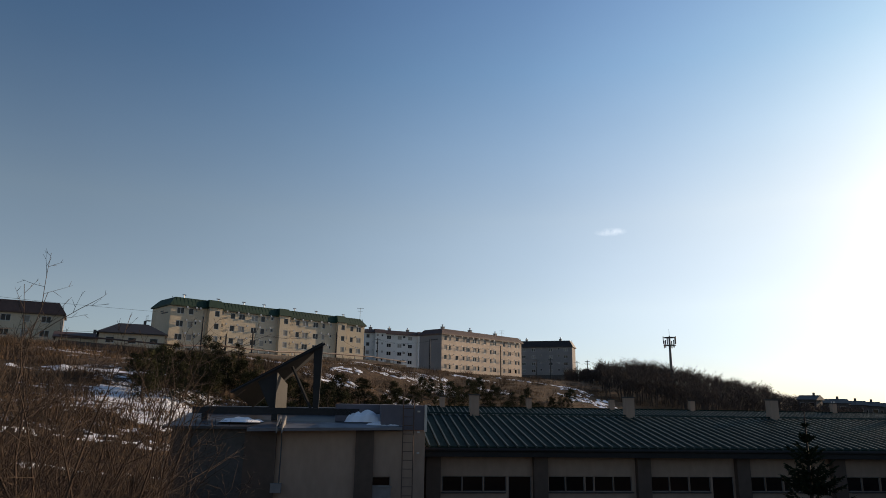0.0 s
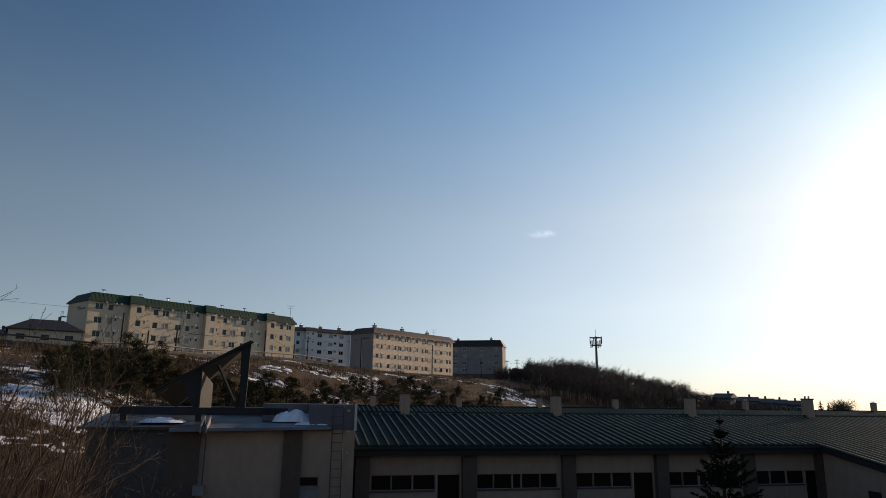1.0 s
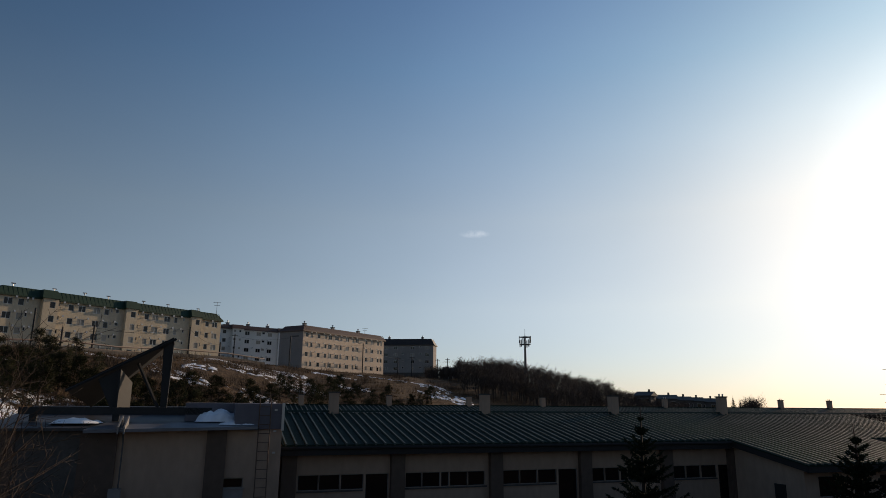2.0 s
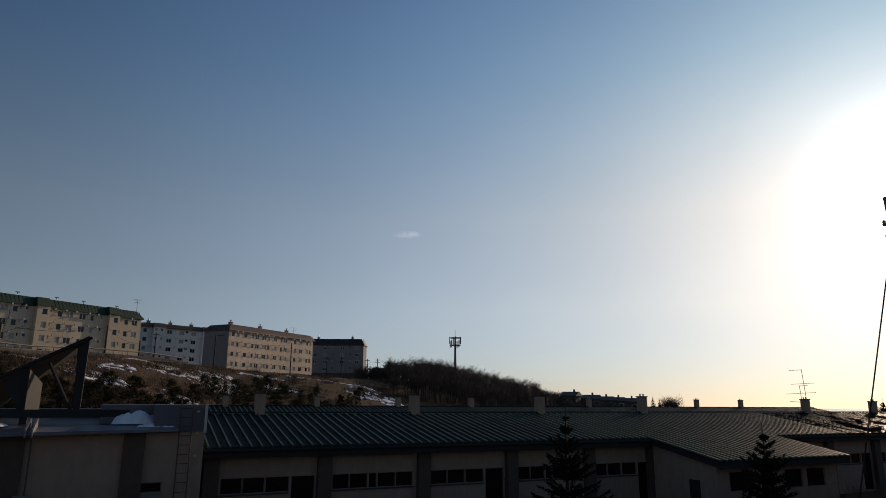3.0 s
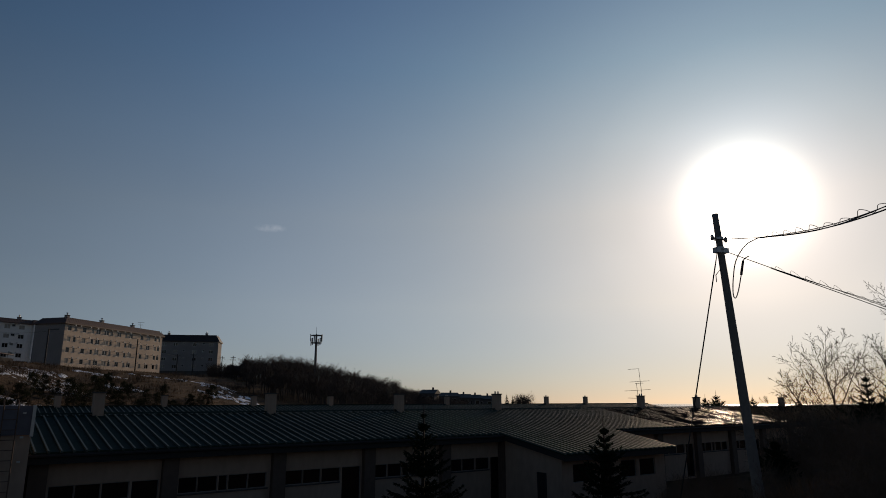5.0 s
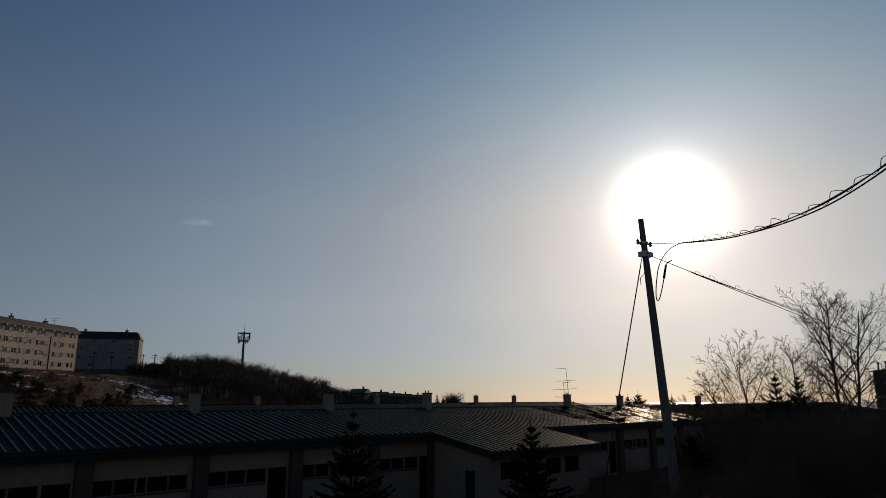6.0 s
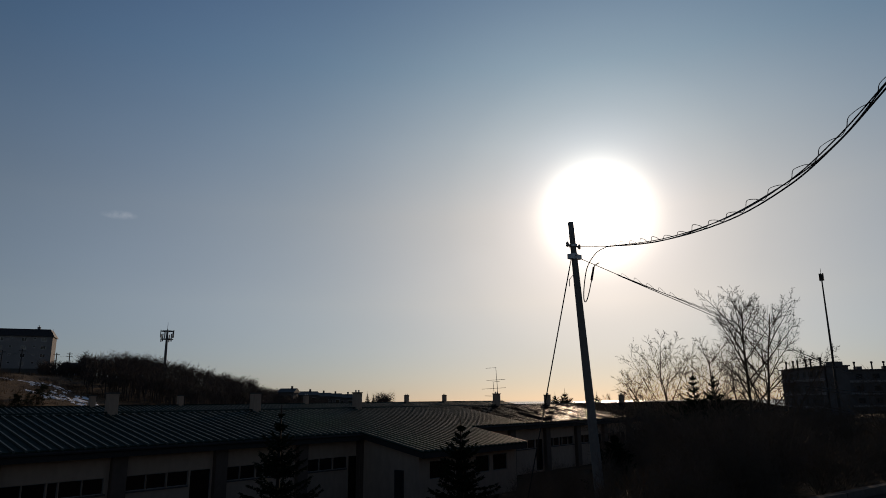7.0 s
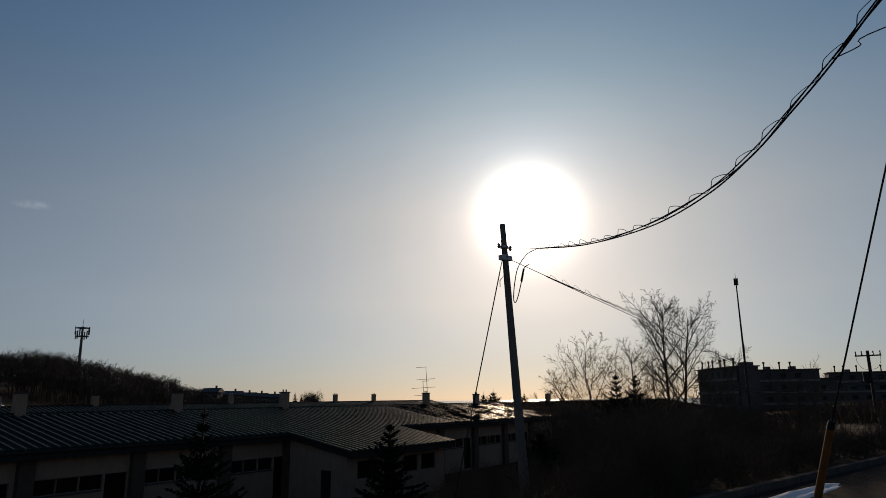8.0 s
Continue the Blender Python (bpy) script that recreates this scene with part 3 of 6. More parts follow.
def boiler_house():
    t = thing("boiler_house", SITE, "flat-roofed beige boiler house with a metal roof edge", "outbuilding")
    n0, ul, ur, z = 27.3, -7.0, 2.75, 4.33
    holes = [(7.52, 8.42, 2.12, 2.48)]
    m = Matrix.Translation((ul, n0, 0))
    part("wall", pierced_wall(ur - ul, z - 0.1, holes, 0.12), MAT_SCHOOL, t, at=m)
    for x0, x1, c, d in holes:
        win = part("window", frame_ring(x1 - x0, d - c, 0.03), MAT_DIMFRAME, t, at=m @ Matrix.Translation((x0, 0.07, c)))
        part("pane", Shape().box(0.04, x1 - x0 - 0.04, 0.02, 0.035, 0.04, d - c - 0.04), MAT_GLASS, win)
    part("shell", Shape().prism([(ul, n0 + 0.2, 0), (ur - 1.2, n0 + 0.2, 0), (ur - 1.2, n0 + 6.9, 0), (ul, n0 + 6.9, 0)], [(ul, n0 + 0.2, z - 0.1), (ur - 1.2, n0 + 0.2, z - 0.1), (ur - 1.2, n0 + 6.9, z + 0.5), (ul, n0 + 6.9, z + 0.5)]), MAT_SCHOOL, t)
    part("side_wall", Shape().box(ur - 1.1, ur, n0 + 0.2, n0 + 6.9, 0, z - 0.09), MAT_SCHOOL, t)
    for u in (-6.99, 0.0):
        part("pier", Shape().box(u, u + 0.72, n0 - 0.12, n0 - 0.003, 0, z - 0.1), MAT_PIER, t)
    part("pier", Shape().box(-4.25, -3.05, n0 - 0.12, n0 - 0.003, 0, z - 0.1), MAT_PIER, t)
    part("side_panel", Shape().box(-6.26, -4.26, n0 - 0.05, n0 - 0.003, 0, z - 0.1), MAT_CONCRETE, t, "darker weathered wall panel")
    part("hatch", Shape().box(ul + 7.5, ul + 8.44, n0 - 0.04, n0 - 0.003, 1.3, 2.08), MAT_GREYWALL, t, "grey hatch under the small window")
    part("window_sill", Shape().box(ul + 7.46, ul + 8.48, n0 - 0.08, n0 - 0.003, 2.08, 2.125), MAT_DIMFRAME, t)
    for k in range(3):
        part("wall_clip", Shape().box(2.42, 2.52, n0 - 0.14, n0 - 0.064, 4.95 - 0.8 * k, 5.01 - 0.8 * k), MAT_FRAME, t)
    for x in (-3.02, -2.82):
        part("edge_bracket", Shape().prism([(x, n0 - 0.85, z - 0.2), (x + 0.05, n0 - 0.85, z - 0.2), (x + 0.05, n0 + 0.3, z + 0.1), (x, n0 + 0.3, z + 0.1)], [(x, n0 - 0.85, z + 0.06), (x + 0.05, n0 - 0.85, z + 0.06), (x + 0.05, n0 + 0.3, z + 0.42), (x, n0 + 0.3, z + 0.42)]), MAT_DIMFRAME, t)
    part("roof", Shape().prism([(ul - 0.3, n0 - 0.35, z - 0.1), (ur - 0.9, n0 - 0.35, z - 0.1), (ur - 0.9, n0 + 7, z + 0.6), (ul - 0.3, n0 + 7, z + 0.6)], [(ul - 0.3, n0 - 0.35, z), (ur - 0.9, n0 - 0.35, z), (ur - 0.9, n0 + 7, z + 0.7), (ul - 0.3, n0 + 7, z + 0.7)]), MAT_WETROOF, t, "wet grey metal roof")
    part("roof_edge", Shape().prism([(-4.1, n0 - 0.75, z - 0.16), (ur - 0.95, n0 - 0.45, z - 0.06), (ur - 0.95, n0 + 0.6, z + 0.08), (-3.6, n0 + 0.6, z + 0.08)], [(-4.1, n0 - 0.75, z - 0.04), (ur - 0.95, n0 - 0.45, z + 0.04), (ur - 0.95, n0 + 0.6, z + 0.16), (-3.6, n0 + 0.6, z + 0.16)]), MAT_WETPLATE, t, "light wet metal roof plate")
    part("parapet", Shape().box(-0.9, ur, n0 + 1.6, n0 + 6.9, z - 0.08, 5.22), MAT_PARAPET, t, "grey raised parapet box")
    part("parapet_front", Shape().box(0.95, ur, n0 - 0.06, n0 + 1.595, z - 0.08, 5.22), MAT_PARAPET, t)
    part("corner_trim", Shape().box(ur - 0.05, ur + 0.05, n0 - 0.12, n0 - 0.065, 4.2, 5.25), MAT_FRAME, t)
    return t


boiler_house()


def ladder():
    t = thing("roof_ladder", SITE @ Matrix.Translation((1.84, 27.05, 0)), "rusty steel ladder fixed to the boiler house wall", "ladder")
    for x in (0, 0.42):
        part("rail", Shape().tube([(x, 0, 1.6), (x, 0, 5.25), (x, 0.12, 5.42), (x, 0.35, 5.42), (x, 0.45, 5.3)], [0.022] * 5, 6), MAT_RUST, t)
    for i in range(11):
        part("rung", Shape().tube([(0, 0, 1.8 + 0.33 * i), (0.42, 0, 1.8 + 0.33 * i)], [0.014, 0.014], 6), MAT_RUST, t)


ladder()


def panel_rack():
    t = thing("solar_rack", SITE, "dark tilted solar rack on steel legs on a flat roof", "solar rack")
    A, B = Vector((-5.2, 29.0, 5.62)), Vector((-1.55, 29.0, 7.72))
    A2, B2, up = A + Vector((0.55, 2.4, -0.62)), B + Vector((-0.1, 2.0, -0.05)), Vector((-0.05, -0.03, 0.08))
    part("panel", Shape().prism([A, B, B2, A2], [A + up, B + up, B2 + up, A2 + up]), MAT_DARKSTEEL, t)
    part("edge_channel", Shape().tube([A + Vector((-0.05, -0.04, 0)), B + Vector((0.06, -0.04, 0.02))], [0.055, 0.055], 4), MAT_DARKSTEEL, t)
    foot = Vector((-1.75, 29.2, 5.0))
    part("leg", Shape().prism([foot + Vector((-0.12, 0, 0)), foot + Vector((0.12, 0, 0)), foot + Vector((0.12, 0.2, 0)), foot + Vector((-0.12, 0.2, 0))], [B + Vector((-0.40, 0.05, -0.26)), B + Vector((-0.02, 0.05, 0)), B + Vector((-0.02, 0.25, -0.08)), B + Vector((-0.42, 0.25, -0.28))]), MAT_DARKSTEEL, t)
    part("brace", Shape().tube([(-1.95, 29.3, 5.0), (-2.85, 29.5, 6.75)], [0.07, 0.07], 6), MAT_DARKSTEEL, t)
    part("fin", Shape().prism([(-3.46, 29.0, 4.75), (-3.40, 28.98, 4.75), (-3.02, 29.7, 4.75), (-3.08, 29.72, 4.75)], [(-3.46, 29.0, 6.48), (-3.40, 28.98, 6.48), (-3.02, 29.7, 6.0), (-3.08, 29.72, 6.0)]), MAT_DARKSTEEL, t)
    part("web", Shape().prism([(-3.55, 29.1, 4.78), (-3.46, 29.1, 4.78), (-3.46, 29.16, 4.78), (-3.55, 29.16, 4.78)], [(-4.2, 29.1, 6.1), (-3.46, 29.1, 6.5), (-3.46, 29.16, 6.5), (-4.2, 29.16, 6.1)]), MAT_DARKSTEEL, t)
    for n in (29.0, 31.4):
        part("base_beam", Shape().box(-6.7, 0.1, n - 0.1, n + 0.1, 4.76, 5.03), MAT_DARKSTEEL, t)


panel_rack()
for u, n in ((-6.2, 29.0), (-3.4, 29.0), (-0.3, 29.0), (-6.2, 31.4), (-0.3, 31.4)):
    t = thing("rack_stub", SITE @ Matrix.Translation((u, n, 4.5)), "short dark steel foot under the solar rack", "support", "rack feet")
    part("stub", Shape().box(-0.12, 0.12, -0.09, 0.09, 0.0 if n < 30 else 0.3, 0.27 if n < 30 else 0.5), MAT_DARKSTEEL, t)

# ---- apartment blocks on the hill ----


def flats(name, label, left, right, base, floors, storey, deep, wall, roof, side_wall, columns, stairs=(), roof_high=1.7, over=0.55, vents=(), mount=(), small_vents=False):
    """A block whose front runs from left to right (plan points); columns: (x, width, kind) of windows on each floor; stairs: (x0, x1) of projecting bays."""
    d = Vector((right[0] - left[0], right[1] - left[1], 0))
    L = d.length
    ang = math.atan2(d.y, d.x)
    t = thing(name, Matrix.Translation((left[0], left[1], base)) @ Matrix.Rotation(ang, 4, "Z"), label, "apartment block")
    H = floors * storey + 0.5
    holes = []
    for f in range(floors):
        z0 = 0.5 + f * storey
        for x, w, kind in columns:
            zz, h = (z0 + 0.85, 1.25) if kind == "w" else (z0 + 1.1, 0.75)
            if kind == "s":
                zz = z0 + 1.5
            holes.append((x, x + w, zz, zz + min(h, H - 0.15 - zz)))
    inside = [h for h in holes if not any(a < h[0] < b for a, b in stairs)]
    part("front_wall", pierced_wall(L, H, inside, 0.15, -3.0), wall, t)
    part("shell", Shape().box(0, L, 0.3, deep, -3.0, H), wall, t)
    for x in (0, L):
        part("end_wall", Shape().box(min(x, L - 0.12), min(x, L - 0.12) + 0.12, 0.004, deep + 0.1, -3.0, H - 0.02), side_wall, t, at=Matrix.Translation((-0.123 if x == 0 else 0.123, 0, 0)))
    out = {}
    for a, b in stairs:
        mine = [(h[0] - a, h[1] - a, h[2], h[3]) for h in holes if a < h[0] < b]
        bay = part("stair_bay", pierced_wall(b - a, H, mine, 0.15, -3.0).box(0, 0.1, 0.003, 0.9, -3.0, H).box(b - a - 0.1, b - a, 0.003, 0.9, -3.0, H), wall, t, at=Matrix.Translation((a, -0.9, 0)))
        s = Shape()
        s.prism([(a - 0.4, -1.35, H), (b + 0.4, -1.35, H), (b + 0.4, 0.2, H), (a - 0.4, 0.2, H)], [(a + 0.1, -0.2, H + roof_high * 1.05), (b - 0.1, -0.2, H + roof_high * 1.05), (b - 0.1, 0.8, H + roof_high * 1.05), (a + 0.1, 0.8, H + roof_high * 1.05)])
        part("stair_roof", s, roof, t)
        out[(a, b)] = bay
    cache = {}
    for i, (x0, x1, z0, z1) in enumerate(holes):
        y = 0.05
        if any(a < x0 < b for a, b in stairs):
            y = -0.85
        key = (round(x1 - x0, 2), round(z1 - z0, 2))
        if key not in cache:
            w, h = key
            ring = frame_ring(w, h, 0.07, 0.08)
            if w > 1.2:
                ring.box(w / 2 - 0.04, w / 2 + 0.04, 0, 0.07, 0.07, h - 0.07)
            cache[key] = (ring.mesh("window", MAT_FRAME), Shape().box(0.06, w - 0.06, 0.03, 0.05, 0.06, h - 0.06).mesh("pane", MAT_GLASS), Shape().box(0.06, w - 0.06, 0.03, 0.05, 0.06, h - 0.06).mesh("pane", MAT_CURTAIN))
        ring, dark, pale = cache[key]
        win = part("window", ring, None, t, at=Matrix.Translation((x0, y, z0)))
        part("pane", pale if (i * 7) % 5 < 2 else dark, None, win)
    # brackets with meters and flues beside the windows
    for f in range(floors):
        z0 = 0.5 + f * storey
        for x in mount:
            b = part("wall_bracket", bracket_mesh, None, t, at=Matrix.Translation((x, 0, z0 + 2.05)))
    # mansard roof
    s = Shape()
    o = over
    s.prism([(-o, -o, H - 0.25), (L + o, -o, H - 0.25), (L + o, deep + o, H - 0.25), (-o, deep + o, H - 0.25)], [(-o, -o, H), (L + o, -o, H), (L + o, deep + o, H), (-o, deep + o, H)])
    i = 0.9
    s.prism([(-o, -o, H), (L + o, -o, H), (L + o, deep + o, H), (-o, deep + o, H)], [(i, i - 0.3, H + roof_high), (L - i, i - 0.3, H + roof_high), (L - i, deep - i, H + roof_high), (i, deep - i, H + roof_high)])
    r = part("roof", s, roof, t)
    ribs = Shape()
    x = 0.2
    while x < L:
        ribs.prism([(x - 0.04, -o - 0.02, H), (x + 0.04, -o - 0.02, H), (x + 0.04, -o + 0.1, H), (x - 0.04, -o + 0.1, H)], [(x - 0.04, i - 0.36, H + roof_high), (x + 0.04, i - 0.36, H + roof_high), (x + 0.04, i - 0.25, H + roof_high), (x - 0.04, i - 0.25, H + roof_high)])
        x += 0.8
    tagged(part("roof_ribs", ribs, roof, r), kind="stuff")
    for x in vents:
        y, z = deep * 0.3, H + roof_high
        if small_vents:
            v = part("roof_flue", Shape().tube([(x, y, z - 0.1), (x, y, z + 0.85)], [0.10, 0.09], 8), MAT_STEEL, r)
            part("flue_cowl", Shape().tube([(x - 0.38, y, z + 0.92), (x + 0.38, y, z + 0.92)], [0.12, 0.12], 8), MAT_STEEL, v)
        else:
            v = part("roof_vent", Shape().box(x - 0.45, x + 0.45, y - 0.4, y + 0.4, z - 0.1, z + 0.75), MAT_GREYWALL, r)
            part("vent_cap", Shape().box(x - 0.55, x + 0.55, y - 0.5, y + 0.5, z + 0.75, z + 0.87), MAT_CONCRETE, v)
            part("vent_pot", Shape().tube([(x, y, z + 0.85), (x, y, z + 1.3), (x, y, z + 1.31), (x, y, z + 1.5)], [0.16, 0.16, 0.32, 0.24], 8), MAT_STEEL, v)
    part("foundation", Shape().box(-0.03, L + 0.03, -0.04, -0.004, -3.0, 0.35), MAT_CONCRETE, t)
    return t


bracket_mesh = Shape().tube([(0, 0, 0), (0, -0.75, 0.12)], [0.05, 0.05], 5).box(-0.16, 0.16, -0.95, -0.7, 0.02, 0.36).mesh("wall_bracket", MAT_STEEL)


def ends(az0, d0, az1, d1):
    """Plan points from bearing and distance."""
    a, b = polar(az0, d0), polar(az1, d1)
    return (a.x, a.y), (b.x, b.y)


a, b = ends(-22.4, 143, -6.7, 167)
cols = [(1.17, 1.5, "w"), (3.6, 1.05, "w"), (5.0, 0.45, "s"), (8.8, 1.05, "w"), (10.7, 0.5, "s"), (12.75, 1.1, "w"), (14.7, 1.45, "w"), (17.7, 1.4, "w"), (20.0, 1.0, "w"), (21.3, 0.4, "s"), (22.4, 0.7, "s"), (25.2, 1.1, "w"), (27.0, 0.6, "s"), (28.9, 1.0, "w"), (30.7, 1.5, "w"), (33.6, 1.45, "w"), (36.1, 0.8, "w"), (38.3, 0.5, "s"), (41.0, 1.05, "w"), (42.9, 0.5, "s"), (44.3, 0.95, "w"), (46.2, 1.4, "w")]
green = flats("green_roofed_flats", "cream four-storey apartment block with green mansard roof", a, b, 13.0, 4, 2.65, 9.5, MAT_CREAM, MAT_GREENROOF, MAT_CREAM, cols, stairs=((7.6, 10.4), (24.2, 26.8), (40.0, 42.5)), vents=(3.5, 11, 17, 22, 30, 36, 44), mount=(2.9, 4.8, 5.7, 11.5, 14.1, 16.4, 19.4, 21.9, 27.9, 30.2, 32.4, 35.3, 37.3, 45.6), over=0.45, roof_high=1.6, small_vents=True)
# worn lettering on the gable end, and the landings behind it
for y0, y1, z0, z1 in ((1.2, 4.6, 9.35, 9.6), (3.6, 5.2, 9.8, 10.0)):
    part("sign_bar", Shape().box(-0.15, -0.126, y0, y1, z0, z1), MAT_DARKWALL, green, "worn dark lettering")
for f in range(3):
    land_ = part("landing", Shape().box(-0.9, 0.0, 9.62, 10.9, 3.0 + 2.65 * f, 3.12 + 2.65 * f), MAT_CONCRETE, green)
    for x, y in ((-0.85, 9.7), (-0.85, 10.3), (-0.85, 10.85)):
        part("baluster", Shape().tube([(x, y, 3.12 + 2.65 * f), (x, y, 4.1 + 2.65 * f)], [0.03, 0.03], 5), MAT_STEEL, land_)
    part("handrail", Shape().tube([(-0.85, 9.65, 4.1 + 2.65 * f), (-0.85, 10.9, 4.1 + 2.65 * f)], [0.035, 0.035], 5), MAT_STEEL, land_)
a, b = ends(0.02, 190, 6.85, 218)
cols = [(1.0, 1.15, "w"), (3.0, 0.8, "w"), (5.85, 1.2, "w"), (8.9, 0.85, "w"), (10.5, 1.5, "w"), (13.4, 1.6, "w"), (15.6, 0.8, "w"), (18.35, 1.3, "w"), (21.3, 0.8, "w"), (22.9, 1.4, "w"), (27.6, 1.0, "w"), (30.3, 1.4, "w"), (33.6, 1.0, "w"), (35.1, 1.0, "w")]
pink = flats("brown_roofed_flats", "pinkish beige four-storey apartment block with brown roof", a, b, 13.7, 4, 2.7, 9.0, MAT_PINK, MAT_BROWNROOF, MAT_GREYWALL, cols, vents=(3, 15, 27), mount=(2.5, 4.3, 7.6, 10.1, 12.5, 15.2, 17.2, 20.2, 22.4, 26.4, 29.4, 32.6, 34.8), roof_high=1.5)
part("sign_bar", Shape().box(-0.15, -0.126, 1.5, 4.5, 9.5, 9.85), MAT_DARKWALL, pink, "worn dark lettering")
a, b = ends(-6.6, 222, -1.2, 232)
flats("white_flats", "white and pale blue four-storey apartment block with dark roof", a, b, 16.9, 4, 2.7, 9, MAT_WHITE, MAT_BROWNROOF, MAT_BLUE, [(0.5, 1.2, "w"), (3.8, 0.8, "s"), (5.6, 0.7, "s"), (8.0, 1.6, "w"), (12.0, 1.6, "w"), (14.0, 1.0, "s"), (16.0, 1.6, "w"), (20.6, 0.8, "s")], stairs=((3.4, 7.2), (19.6, 22.6)), vents=(3, 10, 17), mount=(2.6, 10.5, 13.8, 15.6), roof_high=1.2)
a, b = ends(6.6, 276, 11.1, 272)
flats("dark_roofed_flats", "shaded grey four-storey apartment block with black roof", a, b, 16.9, 4, 2.8, 9, MAT_GREYWALL, MAT_DARKROOF, MAT_GREYWALL, [(1.5, 1.6, "w"), (5.5, 1.6, "w"), (9.0, 0.8, "s"), (12.6, 1.5, "w"), (16.2, 0.8, "s"), (18.6, 1.6, "w")], vents=(3, 17), roof_high=2.4)
a, b = ends(-38.0, 150, -29.9, 148)
flats("brown_roofed_flats", "cream low apartment block with a tall brown roof", a, b, 12.5, 3, 2.7, 9, MAT_CREAM, MAT_BROWNROOF, MAT_GREYWALL, [(3, 1.6, "w"), (7, 1.6, "w"), (11.0, 1.6, "w"), (14.5, 1.2, "w"), (17.6, 1.6, "w")], roof_high=2.2, over=0.5)
# shaded block of flats on the far side of the road's bend, with flue pipes on its flat roof


def far_flats(a, b, base, high, deep, flues, boxes, label):
    d = Vector((b[0] - a[0], b[1] - a[1], 0))
    L = d.length
    t = thing("flat_roofed_flats", Matrix.Translation((a[0], a[1], base)) @ Matrix.Rotation(math.atan2(d.y, d.x), 4, "Z"), label, "apartment block", "flat-roofed blocks")
    holes = [(x, x + 1.5, z, z + 1.2) for z in [0.9 + 2.7 * f for f in range(int(high / 2.7))] for x in np.arange(1.5, L - 2.5, 3.4).tolist()]
    # shade on these walls comes from the darkened wall colour
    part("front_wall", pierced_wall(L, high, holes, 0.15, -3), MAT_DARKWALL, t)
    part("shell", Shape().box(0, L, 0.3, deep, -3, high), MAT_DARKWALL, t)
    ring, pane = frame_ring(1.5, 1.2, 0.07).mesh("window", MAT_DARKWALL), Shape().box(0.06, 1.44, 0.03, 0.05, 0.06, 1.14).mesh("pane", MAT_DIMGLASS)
    for x0, x1, z0, z1 in holes:
        part("pane", pane, None, part("window", ring, None, t, at=Matrix.Translation((x0, 0.05, z0))))
    for f in range(int(high / 2.7)):
        part("floor_band", Shape().box(0.1, L - 0.1, -0.35, -0.004, 0.12 + 2.7 * f, 0.6 + 2.7 * f), MAT_GREYWALL, t, "paler balcony band")
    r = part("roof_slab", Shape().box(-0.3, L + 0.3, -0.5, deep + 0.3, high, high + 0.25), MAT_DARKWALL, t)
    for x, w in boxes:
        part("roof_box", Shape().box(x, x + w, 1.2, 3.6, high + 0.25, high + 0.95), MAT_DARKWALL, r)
    for x in flues:
        part("flue_pipe", Shape().tube([(x, 0.8, high + 0.2), (x, 0.8, high + 1.6), (x, 0.8, high + 1.61), (x, 0.8, high + 2.0)], [0.17, 0.17, 0.27, 0.27], 8), MAT_DARKSTEEL, r)


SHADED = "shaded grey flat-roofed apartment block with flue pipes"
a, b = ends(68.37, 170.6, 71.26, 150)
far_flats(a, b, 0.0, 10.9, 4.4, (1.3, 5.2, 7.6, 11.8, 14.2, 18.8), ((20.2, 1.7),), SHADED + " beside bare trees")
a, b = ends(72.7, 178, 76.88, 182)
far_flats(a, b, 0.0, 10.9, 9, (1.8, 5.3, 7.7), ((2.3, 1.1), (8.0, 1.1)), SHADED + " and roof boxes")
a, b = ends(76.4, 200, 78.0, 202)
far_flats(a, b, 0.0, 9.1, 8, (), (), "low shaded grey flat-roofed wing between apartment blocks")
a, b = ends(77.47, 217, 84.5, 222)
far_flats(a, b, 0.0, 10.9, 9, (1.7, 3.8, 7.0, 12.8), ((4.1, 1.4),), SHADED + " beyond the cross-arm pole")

# ---- trees and bushes ----
rnd = random.Random(7)


